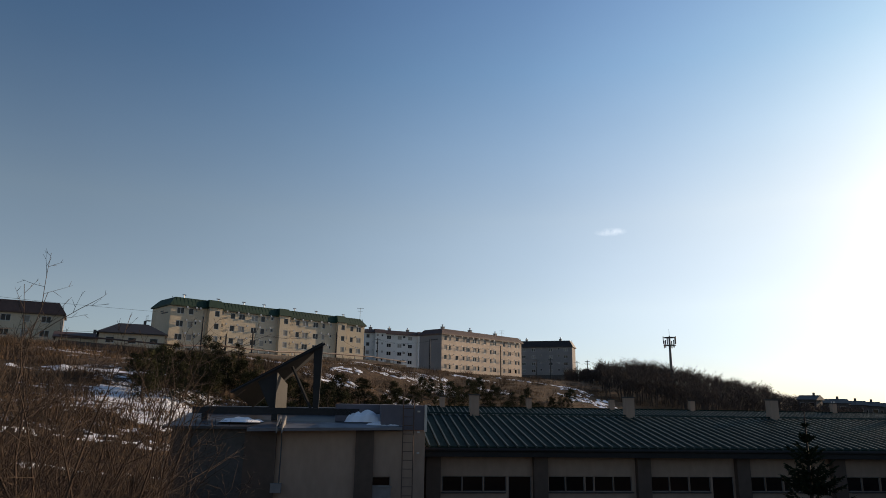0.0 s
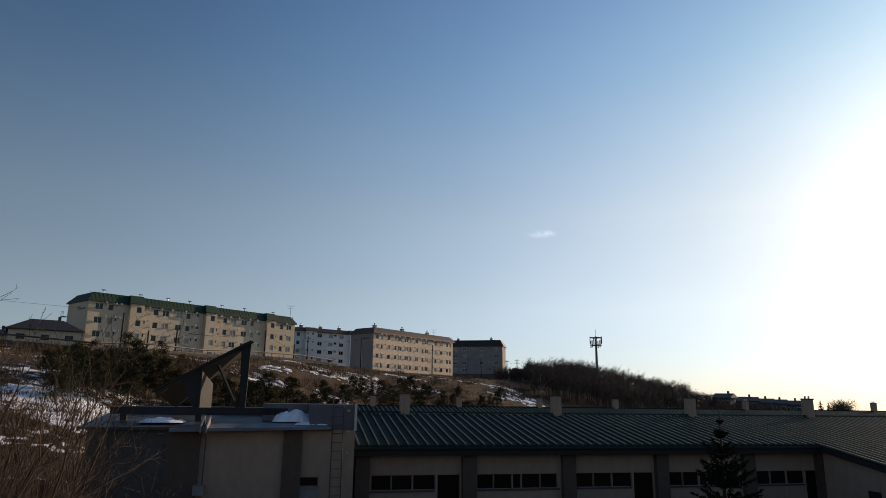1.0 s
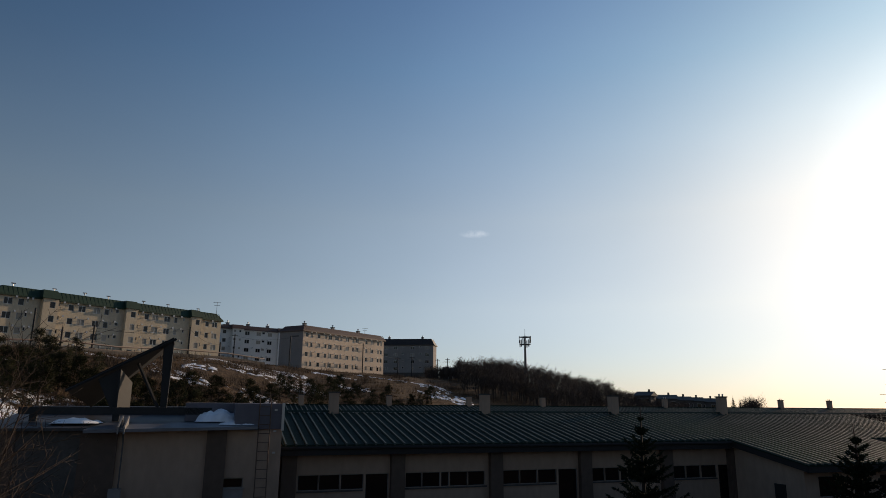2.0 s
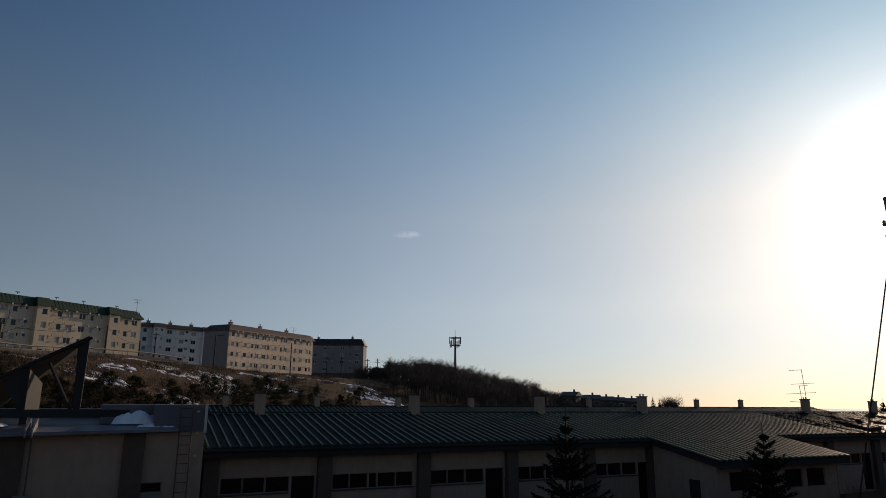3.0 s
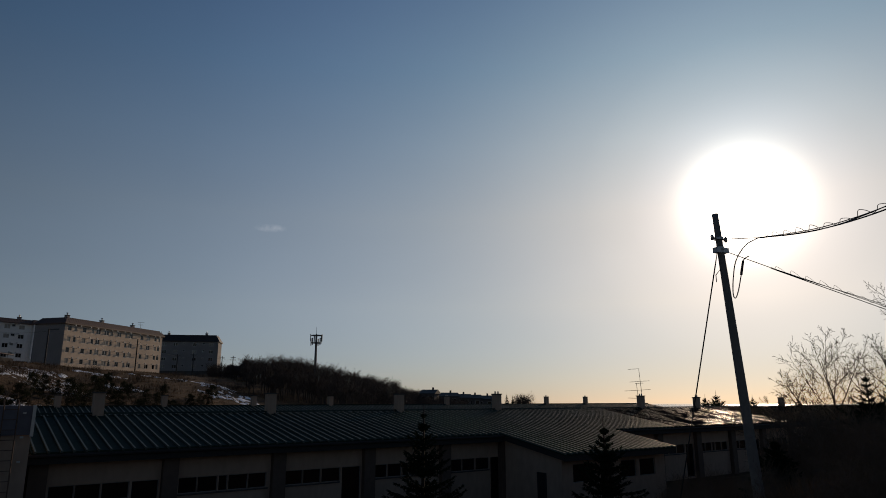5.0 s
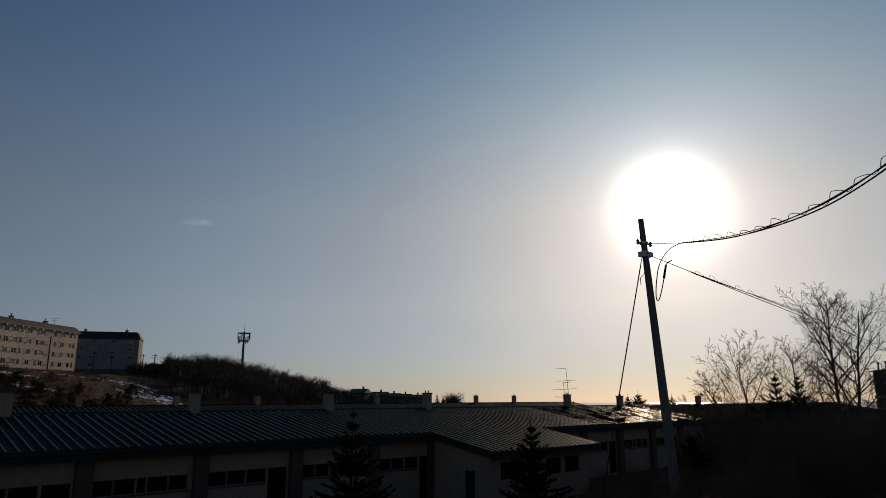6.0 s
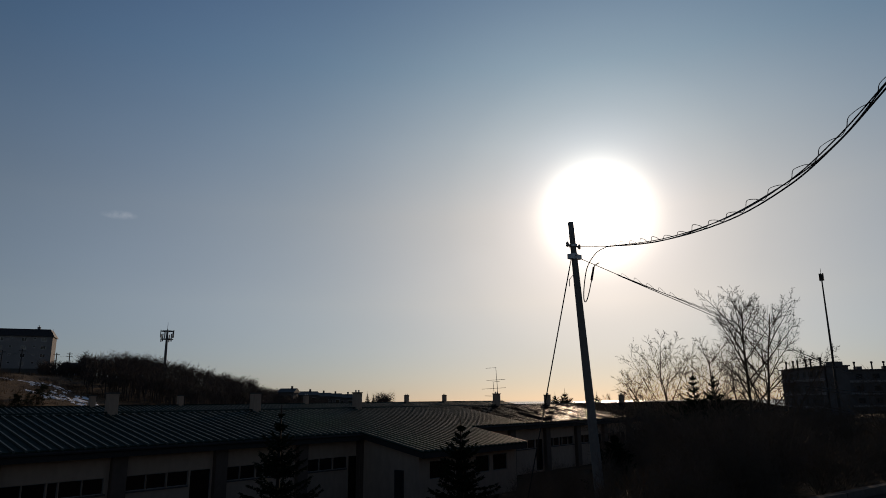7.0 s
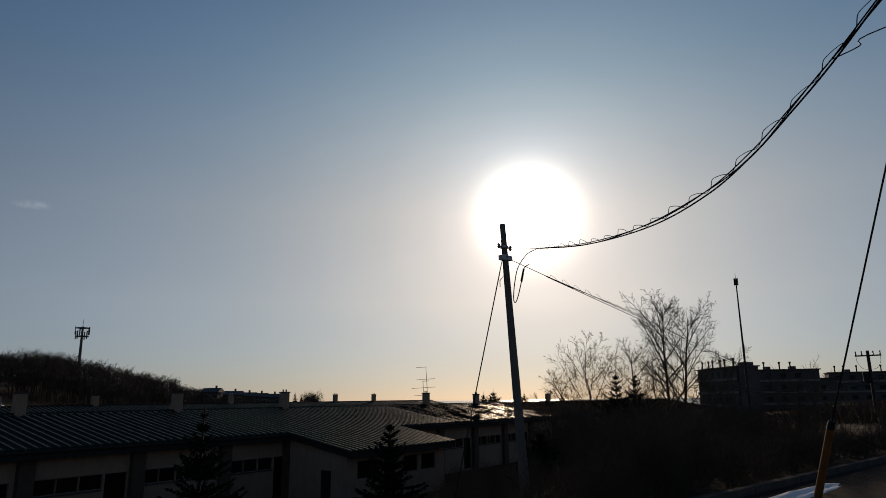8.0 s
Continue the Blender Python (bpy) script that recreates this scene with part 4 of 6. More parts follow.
def grow(seed, high, lean=0.25, levels=4, r0=0.12, kids=(5, 5, 4), angle=0.65, first=0.3, up=0.35, wobble=0.18, stems=1, shrink=0.62, fine=0.006):
    """Limbs and twigs of a bare tree: (limbs, twigs) shapes, standing on the origin."""
    g = random.Random(seed)
    limbs, twigs = Shape(), Shape()

    def branch(start, way, length, radius, level):
        steps = 5 if level == 0 else (4 if level < 2 else 3)
        pts, p, w = [start], start.copy(), way.copy()
        for i in range(steps):
            w = (w + Vector((g.uniform(-1, 1), g.uniform(-1, 1), g.uniform(-0.5, 0.8))) * wobble + Vector((0, 0, up * 0.25))).normalized()
            p = p + w * (length / steps)
            pts.append(p.copy())
        thin = 0.35 if level < levels - 1 else 0.2
        radii = [radius * (1 - (1 - thin) * i / steps) for i in range(steps + 1)]
        (limbs if level < 2 else twigs).tube(pts, radii, 7 if level == 0 else (5 if level == 1 else 3), caps=level < 2)
        if level == levels - 1:
            return
        for k in range(kids[level]):
            s = first + (1 - first) * (k + g.uniform(0.1, 0.9)) / kids[level] if level == 0 else 0.2 + 0.8 * (k + g.random()) / kids[level]
            s = min(s, 0.99)
            i = min(int(s * steps), steps - 1)
            q = pts[i].lerp(pts[i + 1], s * steps - i)
            axis = (pts[i + 1] - pts[i]).normalized()
            side = axis.orthogonal().normalized()
            side.rotate(Matrix.Rotation(g.uniform(0, 6.28), 3, axis))
            a = angle * g.uniform(0.6, 1.35)
            branch(q, (axis * math.cos(a) + side * math.sin(a)).normalized(), length * shrink * g.uniform(0.65, 1.15) * (1.1 - 0.45 * s), max(radius * 0.5 * (1.1 - 0.4 * s), fine), level + 1)

    for k in range(stems):
        a = 6.28 * k / stems + g.uniform(-0.5, 0.5)
        w = Vector((math.cos(a) * lean, math.sin(a) * lean, 1)).normalized() if stems > 1 else Vector((g.uniform(-lean, lean) * 0.3, g.uniform(-lean, lean) * 0.3, 1)).normalized()
        branch(Vector((math.cos(a), math.sin(a), 0)) * (0.12 * (stems > 1)) - w * 0.3, w, high * g.uniform(0.62, 0.85), r0, 0)
    return limbs, twigs


def tree(name, m, label, category, shapes, mats, group=""):
    t = thing(name, m, label, category, group)
    limbs, twigs = shapes
    part("trunk", limbs, mats[0], t, smooth=True)
    part("crown", twigs, mats[1], t)
    return t


def spin(x, y, z, a, s=1.0):
    return Matrix.Translation((x, y, z)) @ Matrix.Rotation(a, 4, "Z") @ Matrix.Scale(s, 4)


def put(ob, m):
    """A turned and sized copy of a thing."""
    loc, rot, sc = m.decompose()
    c = copy_thing(ob, Matrix.LocRotScale(loc, rot, None))
    c.scale = sc
    return c


def plant(ob, az, r, size=1.0, sink=0.15):
    p = polar(az, r)
    return put(ob, spin(p.x, p.y, land(p.x, p.y) - sink, rnd.uniform(0, 6.28), size))


def spruce_shapes(seed, high, wide, rows):
    """A spruce: trunk with drooping whorls of feathered branches."""
    g = random.Random(seed)
    trunk, needles = Shape(), Shape()
    trunk.tube([(0, 0, -0.3), (0.02, 0, high * 0.5), (0, 0.02, high)], [0.05 + high * 0.013, 0.03 + high * 0.006, 0.012], 7)
    for i in range(rows):
        k = i / (rows - 1)
        z = high * (0.05 + 0.86 * k + g.uniform(-0.5, 0.5) / rows)
        reach = wide * (1 - k) ** 0.9 * g.uniform(0.8, 1.12) + 0.05
        count = int(6 + 5 * (1 - k) + g.random() * 3)
        a0 = g.uniform(0, 6.28)
        for j in range(count):
            a = a0 + 6.28 * j / count + g.uniform(-0.25, 0.25)
            ln = reach * g.uniform(0.5, 1.15)
            out = Vector((math.cos(a), math.sin(a), 0))
            side = Vector((-out.y, out.x, 0))
            rise = (-0.34 + 0.75 * k) + g.uniform(-0.14, 0.14)
            steps = max(3, int(ln / 0.10))
            prev = None
            for q in range(steps + 1):
                f = q / steps
                p = Vector((0, 0, z)) + out * (ln * f) + Vector((0, 0, ln * (rise * f + 0.28 * f * f)))
                if prev is not None:
                    w = 0.03 + 0.26 * ln * (1 - f) ** 0.9 * (0.3 + f)
                    for sgn in (1, -1):
                        tip = prev + side * (w * sgn * g.uniform(0.6, 1.2)) + out * (w * g.uniform(0.5, 1.1)) - Vector((0, 0, w * g.uniform(0.0, 0.5)))
                        mid = prev.lerp(tip, 0.5)
                        for a1, b1 in ((prev, mid), (mid, tip), (prev, p)):
                            for m in range(3):
                                e1 = b1 + Vector((g.gauss(0, 0.03), g.gauss(0, 0.03), g.gauss(-0.015, 0.035)))
                                lift = Vector((g.gauss(0, 0.012), g.gauss(0, 0.012), 0.022))
                                needles.face(a1 + lift, a1 - lift, e1)
                prev = p
    return trunk, needles


def spruce(az, r, top_el, wide, label, seed, rows=22):
    p = polar(az, r)
    z = land(p.x, p.y)
    high = EYE + r * math.tan(radians(top_el)) - z
    return tree("spruce_tree", spin(p.x, p.y, z, seed * 1.3), label, "spruce", spruce_shapes(seed, high, wide, rows), (MAT_SPRUCEBARK, MAT_NEEDLE), "spruces")


spruce(28.15, 21.5, -0.12, 2.0, "young dark spruce before the school wall", 3, 24)
spruce(43.05, 21.5, -1.28, 1.75, "young dark spruce before the school wing", 5, 20)
spruce(61.98, 38.0, 2.6, 2.9, "dark spruce among bare trees beside the road", 8, 22)
spruce(63.5, 38.5, 2.3, 2.9, "dark spruce among bare trees beside the road", 11, 22)
spruce(55.6, 24.0, -2.6, 1.2, "low dark spruce beside the utility pole", 15, 18)
for az, r, top, w, s in ((51.0, 86, 0.56, 3.4, 21), (51.8, 87, 0.84, 4.4, 22), (54.4, 92, 0.55, 3.4, 23), (57.5, 100, 0.3, 2.2, 24), (35.2, 225, 0.78, 2.0, 26), (34.4, 228, 0.72, 1.8, 27), (35.7, 228, 0.62, 1.8, 28)):
    spruce(az, r, top, w, "distant dark spruce beyond the school roofs", s, 36)

# bare trees beside the road


def stick(into, g, start, way, length, radius, steps, sides, bend, rise, thin=0.25):
    """One tapering branch, nearly straight, that turns up a little; its points."""
    pts, p, w = [start], start.copy(), way.normalized()
    for i in range(steps):
        w = (w + Vector((g.gauss(0, bend), g.gauss(0, bend), g.gauss(rise, bend)))).normalized()
        p = p + w * (length / steps)
        pts.append(p.copy())
    into.tube(pts, [radius * (1 - (1 - thin) * i / steps) for i in range(steps + 1)], sides, caps=False)
    return pts


def bough(limbs, twigs, g, pts, length, radius, level, counts, fine):
    """Side branches along a limb, alternating round it and shorter towards its tip."""
    turn = g.uniform(0, 6.28)
    for k in range(counts[level]):
        s = 0.16 + 0.82 * (k + g.uniform(0.2, 0.8)) / counts[level]
        i = min(int(s * (len(pts) - 1)), len(pts) - 2)
        q = pts[i].lerp(pts[i + 1], s * (len(pts) - 1) - i)
        axis = (pts[i + 1] - pts[i]).normalized()
        turn += 2.4 + g.uniform(-0.5, 0.5)
        side = axis.orthogonal().normalized()
        side.rotate(Matrix.Rotation(turn, 3, axis))
        a = g.uniform(0.5, 0.95)
        ln = length * g.uniform(0.34, 0.52) * (1.12 - 0.62 * s)
        rad = max(fine, radius * 0.5 * (1 - 0.5 * s))
        new_pts = stick(twigs if level else limbs, g, q, axis * math.cos(a) + side * math.sin(a), ln, rad, 3 if level < 2 else 2, 4 if level == 0 else 3, 0.05, 0.02, 0.45)
        if level + 1 < len(counts):
            bough(limbs, twigs, g, new_pts, ln, rad, level + 1, counts, fine)


def crowned(seed, high, wide, lean=0.0, low=0.18, limbs_n=15, fork=False):
    """A bare tree: a trunk that may lean or fork, rising limbs that fill an oval crown, branches, twigs."""
    g = random.Random(seed)
    limbs, twigs = Shape(), Shape()
    n = 9
    trunk = [Vector((lean * high * (k / n) ** 1.35 + g.gauss(0, 0.02), 0.2 * lean * high * k / n + g.gauss(0, 0.02), -0.3 + (high + 0.3) * k / n)) for k in range(n + 1)]
    limbs.tube(trunk, [0.0165 * high * (1 - 0.93 * (k / n) ** 0.8) + 0.008 for k in range(n + 1)], 8, caps=False)
    turn = g.uniform(0, 6.28)
    for k in range(limbs_n):
        s = low + (0.97 - low) * (k + g.random() * 0.6) / limbs_n
        i = min(int(s * n), n - 1)
        q = trunk[i].lerp(trunk[i + 1], s * n - i)
        turn += 2.4 + g.uniform(-0.4, 0.4)
        a = g.uniform(0.75, 1.1) * (1.12 - 0.45 * s)
        c = (s - low) / (1 - low)
        ln = wide / math.sin(a) * (0.25 + 0.75 * math.sin(math.pi * (0.22 + 0.78 * c)) ** 0.8) * g.uniform(0.75, 1.1)
        if fork and k == 1:
            ln, a = high * 0.5, 0.42
        rad = 0.0062 * high * (1.25 - 0.85 * s)
        limb = stick(limbs, g, q, Vector((math.cos(turn) * math.sin(a), math.sin(turn) * math.sin(a), math.cos(a))), ln, rad, 6, 5, 0.06, 0.02)
        bough(limbs, twigs, g, limb, ln, rad, 0, (10, 5, 3), 0.009)
    return limbs, twigs


for az, r, top, seed, wide, lean, low, n, label in (
        (65.95, 40.0, 8.2, 31, 2.2, 0.01, 0.34, 18, "tall"), (66.85, 40.6, 7.3, 32, 2.4, 0.10, 0.30, 17, "tall forked"), (67.2, 41.5, 4.9, 44, 1.4, 0.55, 0.35, 11, "leaning"),
        (60.7, 39.0, 5.4, 33, 3.0, -0.13, 0.14, 17, "spreading"), (60.5, 39.4, 3.2, 36, 1.9, -0.42, 0.2, 13, "low leaning"), (63.35, 43.0, 5.6, 35, 2.7, 0.0, 0.25, 16, "slender"),
        (65.3, 43.0, 4.0, 39, 1.7, -0.05, 0.25, 12, "small"), (58.6, 37.0, 1.4, 38, 1.7, -0.32, 0.25, 11, "low leaning")):
    p = polar(az, r)
    z = land(p.x, p.y)
    high = (0.92 if "tall" in label else 0.8) * (EYE + r * math.tan(radians(top)) - z)
    tree("bare_tree", spin(p.x, p.y, z, radians(-az)), label + " leafless grey-brown tree beside the road", "tree", crowned(seed, high, wide, lean, low, n, "forked" in label), (MAT_BARK, MAT_BARK), "bare trees")


def sapling(seed, high, stems, spread, counts=(9, 5, 2)):
    """A tall leafless shrub of several slim rising stems."""
    g = random.Random(seed)
    limbs, twigs = Shape(), Shape()
    for k in range(stems):
        a = 6.28 * (k + g.uniform(-0.3, 0.3)) / stems
        out = Vector((math.cos(a), math.sin(a), 0))
        ln = high * g.uniform(0.7, 1.0)
        stem = stick(limbs, g, out * 0.12 - Vector((0, 0, 0.3)), out * (spread * g.uniform(0.4, 1.3)) + Vector((0, 0, 1)), ln, 0.008 * high * g.uniform(0.6, 1.1), 8, 6, 0.09, 0.045, 0.12)
        bough(limbs, twigs, g, stem, ln, 0.03, 0, counts, 0.0048)
    return limbs, twigs


# tall shrubs on the bank: six grown ones, then copies
SHRUBS = []
for k, (az, r, top) in enumerate(((-33.2, 13.5, 8.9), (-29.3, 15.0, 6.4), (-26.6, 16.5, 6.3), (-31.2, 14.5, 5.2), (-24.2, 15.5, 4.6), (-35.6, 12.0, 5.5))):
    p = polar(az, r)
    z = land(p.x, p.y) - 0.1
    sh = sapling(50 + k, EYE + r * math.tan(radians(top)) - z + 0.2, 4 + k % 3, 0.52)
    SHRUBS.append(tree("bare_shrub", spin(p.x, p.y, z, k), "tall leafless reddish-brown shrub on the bank", "shrub", sh, (MAT_TWIG, MAT_TWIG), "shrubs"))
for k in range(36):
    az = -22.5 - 24 * ((k * 0.618) % 1.0)
    r = rnd.uniform(10.5, 23.0)
    plant(SHRUBS[k % 6], az, r, rnd.uniform(0.45, 0.8))
for az, r, s in ((-22.4, 15, 0.66), (-20.4, 14.5, 0.55), (-17.6, 15, 0.40), (-15.2, 15.5, 0.42), (-12.4, 16, 0.36), (-20.0, 17, 0.5), (-10.6, 17, 0.33)):
    plant(SHRUBS[1 + rnd.randrange(4)], az, r, s)
# a pale bent sapling beside the boiler house
p = polar(-21.9, 19.0)
z = land(p.x, p.y)
t = thing("bent_sapling", Matrix.Translation((p.x, p.y, z)) @ Matrix.Rotation(radians(21.9), 4, "Z"), "pale bent birch sapling beside the boiler house", "sapling")
part("stem", Shape().tube(sweep([(-0.12, 0, -0.3), (-0.02, 0, 2.0), (0.03, 0, 3.6), (0.09, 0, 4.7), (0.10, 0, 5.1), (0.02, 0, 5.38), (-0.1, 0, 5.45)], 4), [0.034 - 0.0009 * k for k in range(25)], 6), MAT_CONCRETE, t)
# dark thicket along the bank by the road
DENSE = []
for k in range(4):
    sh = grow(60 + k, 2.6 + 0.3 * k, 0.6, 4, 0.022, (8, 6, 5), 0.75, 0.05, 0.3, 0.25, 7, 0.6)
    p = polar(60 + 5 * k, 24 + 2 * k)
    DENSE.append(tree("thicket_shrub", spin(p.x, p.y, land(p.x, p.y) - 0.1, k), "dense dark leafless bush on the road bank", "shrub", sh, (MAT_BARK, MAT_BARK), "thicket"))
for k in range(250):
    az = 57.0 + 31 * ((k * 0.618) % 1.0)
    r = rnd.uniform(12, 46) if az > 60 else rnd.uniform(28, 44)
    p = polar(az, r)
    room = EYE + (-0.014 if az < 72 else -0.04) * r - land(p.x, p.y)
    kerb_side = (p.x - 10.3) * math.sin(radians(5.3)) + (p.y - 4.25) * math.cos(radians(5.3))
    if kerb_side > 1.3 and room > 0.5:
        plant(DENSE[k % 4], az, r, min(1.3, room / 2.5) * rnd.uniform(0.75, 1.0))
# low dark bushes along the verge behind the kerb
for k in range(60):
    x = -4 + 0.42 * k + rnd.uniform(-0.2, 0.2)
    p = Matrix.Translation((10.3, 4.25, 3.65)) @ Matrix.Rotation(radians(-5.3), 4, "Z") @ Vector((x, rnd.uniform(0.6, 1.5), 0))
    put(DENSE[k % 4], spin(p.x, p.y, land(p.x, p.y) - 0.1, rnd.uniform(0, 6.28), rnd.uniform(0.26, 0.42)))
# low twigs before the school
for az, r in ((3, 19), (11, 20), (18, 18.5), (33, 19), (38, 18), (23, 20)):
    plant(SHRUBS[rnd.randrange(5)], az, r, rnd.uniform(0.2, 0.3))


def pine_shapes(seed, high, wide):
    g = random.Random(seed)
    trunk, needles = Shape(), Shape()
    trunk.tube([(0, 0, -0.4), (0.1, 0.05, high * 0.5), (0.05, 0, high * 0.95)], [0.12, 0.08, 0.02], 6)
    for i in range(46):
        k = g.random() ** 0.8
        a, z = g.uniform(0, 6.28), high * (0.12 + 0.86 * k)
        reach = wide * (1.05 - k) ** 0.6 * g.uniform(0.25, 1.1)
        c = Vector((math.cos(a) * reach, math.sin(a) * reach, z + 0.15 * reach))
        trunk.tube([(0, 0, z - 0.3), c], [0.03, 0.012], 3, caps=False)
        for j in range(34):
            d = Vector((g.gauss(0, 1), g.gauss(0, 1), g.gauss(0.25, 0.8))).normalized() * g.uniform(0.25, 0.55)
            q = c + Vector((g.uniform(-0.3, 0.3), g.uniform(-0.3, 0.3), g.uniform(-0.18, 0.22)))
            side = d.cross(Vector((g.random(), g.random(), g.random()))).normalized() * 0.035
            needles.face(q - side, q + side, q + d)
    return trunk, needles


PINES = []
for k in range(4):
    p = polar(-19 + 3.2 * k, 66 + 3 * k)
    PINES.append(tree("pine_tree", spin(p.x, p.y, land(p.x, p.y), k), "bushy dull green pine on the hillside", "pine", pine_shapes(70 + k, 4.0 + 0.4 * k, 1.8), (MAT_BARK, MAT_PINE), "hillside pines"))
for k in range(84):
    az = -25 + 36 * ((k * 0.618 + 0.11) % 1.0)
    edge, foot = np.interp(az, AZ, EDGE), np.interp(az, AZ, FOOT)
    r = foot + (edge - foot) * (rnd.uniform(0.4, 0.6) if az < -15 else rnd.uniform(0.12, 0.5))
    plant(PINES[k % 4], az, r, rnd.uniform(0.6, 1.0), 0.3)


def in_strip(x, y):
    """Open terraces on the slope where the snow lies bare."""
    r, az = math.hypot(x, y), math.degrees(math.atan2(x, y))
    return az < -20 and (39.3 < r < 42.6 or 47.2 < r < 50.8 or 75.5 < r < 78.5)


def scrub(name, label, category, mat, spots, seed, blades, high, spread, thick):
    """Dead grass and scrub that nobody could count: one mesh of thin blades."""
    g = random.Random(seed)
    s = Shape()
    for x, y in spots:
        if in_strip(x, y):
            continue
        z = land(x, y)
        for j in range(blades):
            a, d = g.uniform(0, 6.28), spread * math.sqrt(g.random())
            q = Vector((x + math.cos(a) * d, y + math.sin(a) * d, z - 0.1))
            h = high * g.uniform(0.5, 1.2)
            tip = q + Vector((g.gauss(0, 0.35) * h, g.gauss(0, 0.35) * h, h))
            b = g.uniform(0, 3.14)
            side = Vector((math.cos(b), math.sin(b), 0)) * thick
            s.face(q - side, q + side, tip)
    return tagged(part(name, s, mat), label, category, kind="stuff")


spots = []
for k in range(2600):
    az = rnd.uniform(-42, 14)
    edge, foot = np.interp(az, AZ, EDGE), np.interp(az, AZ, FOOT)
    f = rnd.random()
    r = foot + (edge * 1.02 - foot) * f
    p = polar(az, r)
    if noise.noise(Vector((p.x * 0.05, p.y * 0.05, 7))) + 0.35 * f > rnd.uniform(-0.25, 0.35):
        spots.append((p.x, p.y))
scrub("dead_grass", "rust-brown dead grass and scrub on the hillside", "grass", MAT_GRASS, spots, 5, 34, 0.42, 1.8, 0.05)
spots = [tuple(polar(rnd.uniform(-45, -8), rnd.uniform(8, 30)).xy) for k in range(110)] + [tuple(polar(rnd.uniform(56, 84), rnd.uniform(12, 45)).xy) for k in range(1100)]
scrub("dead_grass", "dry brown grass on the bank below the road", "grass", MAT_GRASS, [p for p in spots if -p[0] * SU + p[1] * CU > 4.2], 9, 26, 0.55, 0.8, 0.012)


def wood():
    """The leafless wood over the far rise: one mesh of slim trunks and fans of twigs."""
    g = random.Random(77)
    s = Shape()

    def sliver(a, b, w):
        side = (b - a).cross(Vector((g.uniform(-1, 1), g.uniform(-1, 1), 0.3))).normalized() * w
        s.face(a - side, a + side, b)

    for k in range(1278):
        az = 10.5 + 21.5 * g.random() if k < 1250 else g.gauss(36.6, 0.5)
        r = g.uniform(180, 285) if az > 13.5 else g.uniform(212, 268)
        p = polar(az, r if k < 1250 else g.uniform(228, 240))
        foot = Vector((p.x, p.y, land(p.x, p.y)))
        high = g.uniform(5.2, 7.8) * (0.75 if az > 26 else 1.0) * (1.12 if 15.5 < az < 18.5 else 1.0) * (0.6 if az < 13.2 else 1.0)
        if k >= 1250:
            high = (8.6 - foot.z) * max(0.55, 1 - abs(az - 36.6) * 0.3)
        wide = high * g.uniform(0.28, 0.4)
        lean = Vector((g.gauss(0, 0.05), g.gauss(0, 0.05), 1)) * high
        s.tube([foot - Vector((0, 0, 0.5)), foot + lean * 0.5, foot + lean * 0.85], [0.14, 0.10, 0.04], 3, caps=False)
        for j in range(12):
            a, h = g.uniform(0, 6.28), g.uniform(0.22, 0.75)
            q = foot + lean * h
            tip = q + Vector((math.cos(a) * wide * g.uniform(0.5, 1), math.sin(a) * wide * g.uniform(0.5, 1), high * g.uniform(0.12, 0.3)))
            sliver(q, tip, 0.06)
            for m in range(8):
                b0 = q.lerp(tip, g.uniform(0.25, 1.0))
                sliver(b0, b0 + Vector((g.gauss(0, 0.5), g.gauss(0, 0.5), g.uniform(0.2, 1.0))) * (high * 0.16), 0.035)
    tagged(part("wood", s, MAT_WOOD), "dense leafless dark wood on the far rise", "woods", kind="stuff")


wood()
# brown brushwood over the hillside
spots = []
for k in range(1500):
    az = rnd.uniform(-42, 32)
    edge, foot = np.interp(az, AZ, EDGE), np.interp(az, AZ, FOOT)
    r = foot + (edge - foot) * rnd.uniform(0.02, 0.97)
    if az > 11:
        r = rnd.uniform(110, 190)
    p = polar(az, max(r, 38))
    if noise.noise(Vector((p.x * 0.045, p.y * 0.045, 2))) > -0.22:
        spots.append((p.x, p.y))
spots += [tuple(polar(rnd.uniform(66, 92), 44 + 100 * rnd.random() ** 1.3).xy) for k in range(420)]
scrub("brushwood", "bare brown brushwood over the winter hillside", "brushwood", MAT_BRUSH, spots, 12, 46, 1.35, 1.6, 0.03)
for k in range(26):
    plant(DENSE[k % 4], rnd.uniform(46.5, 57), rnd.uniform(22, 33), rnd.uniform(0.35, 0.6))
for k in range(34):
    plant(DENSE[k % 4], rnd.uniform(47.5, 57), rnd.uniform(31, 41), rnd.uniform(0.45, 0.7))

# ---- poles, wires and masts ----


def cable(pts, r, parent, name="cable", n=6, sides=5):
    c = sweep(pts, n)
    return part(name, Shape().tube(c, [r] * len(c), sides), MAT_WIRE, parent)


P_TOP, P_FOOT = polar(53.05, 20.0, EYE + 20 * math.tan(radians(14.8))), polar(54.45, 20.0, 0.9)


def up_pole(k):
    """A place on the pole's axis, k metres below its top."""
    d = (P_FOOT - P_TOP).normalized()
    return P_TOP + d * k


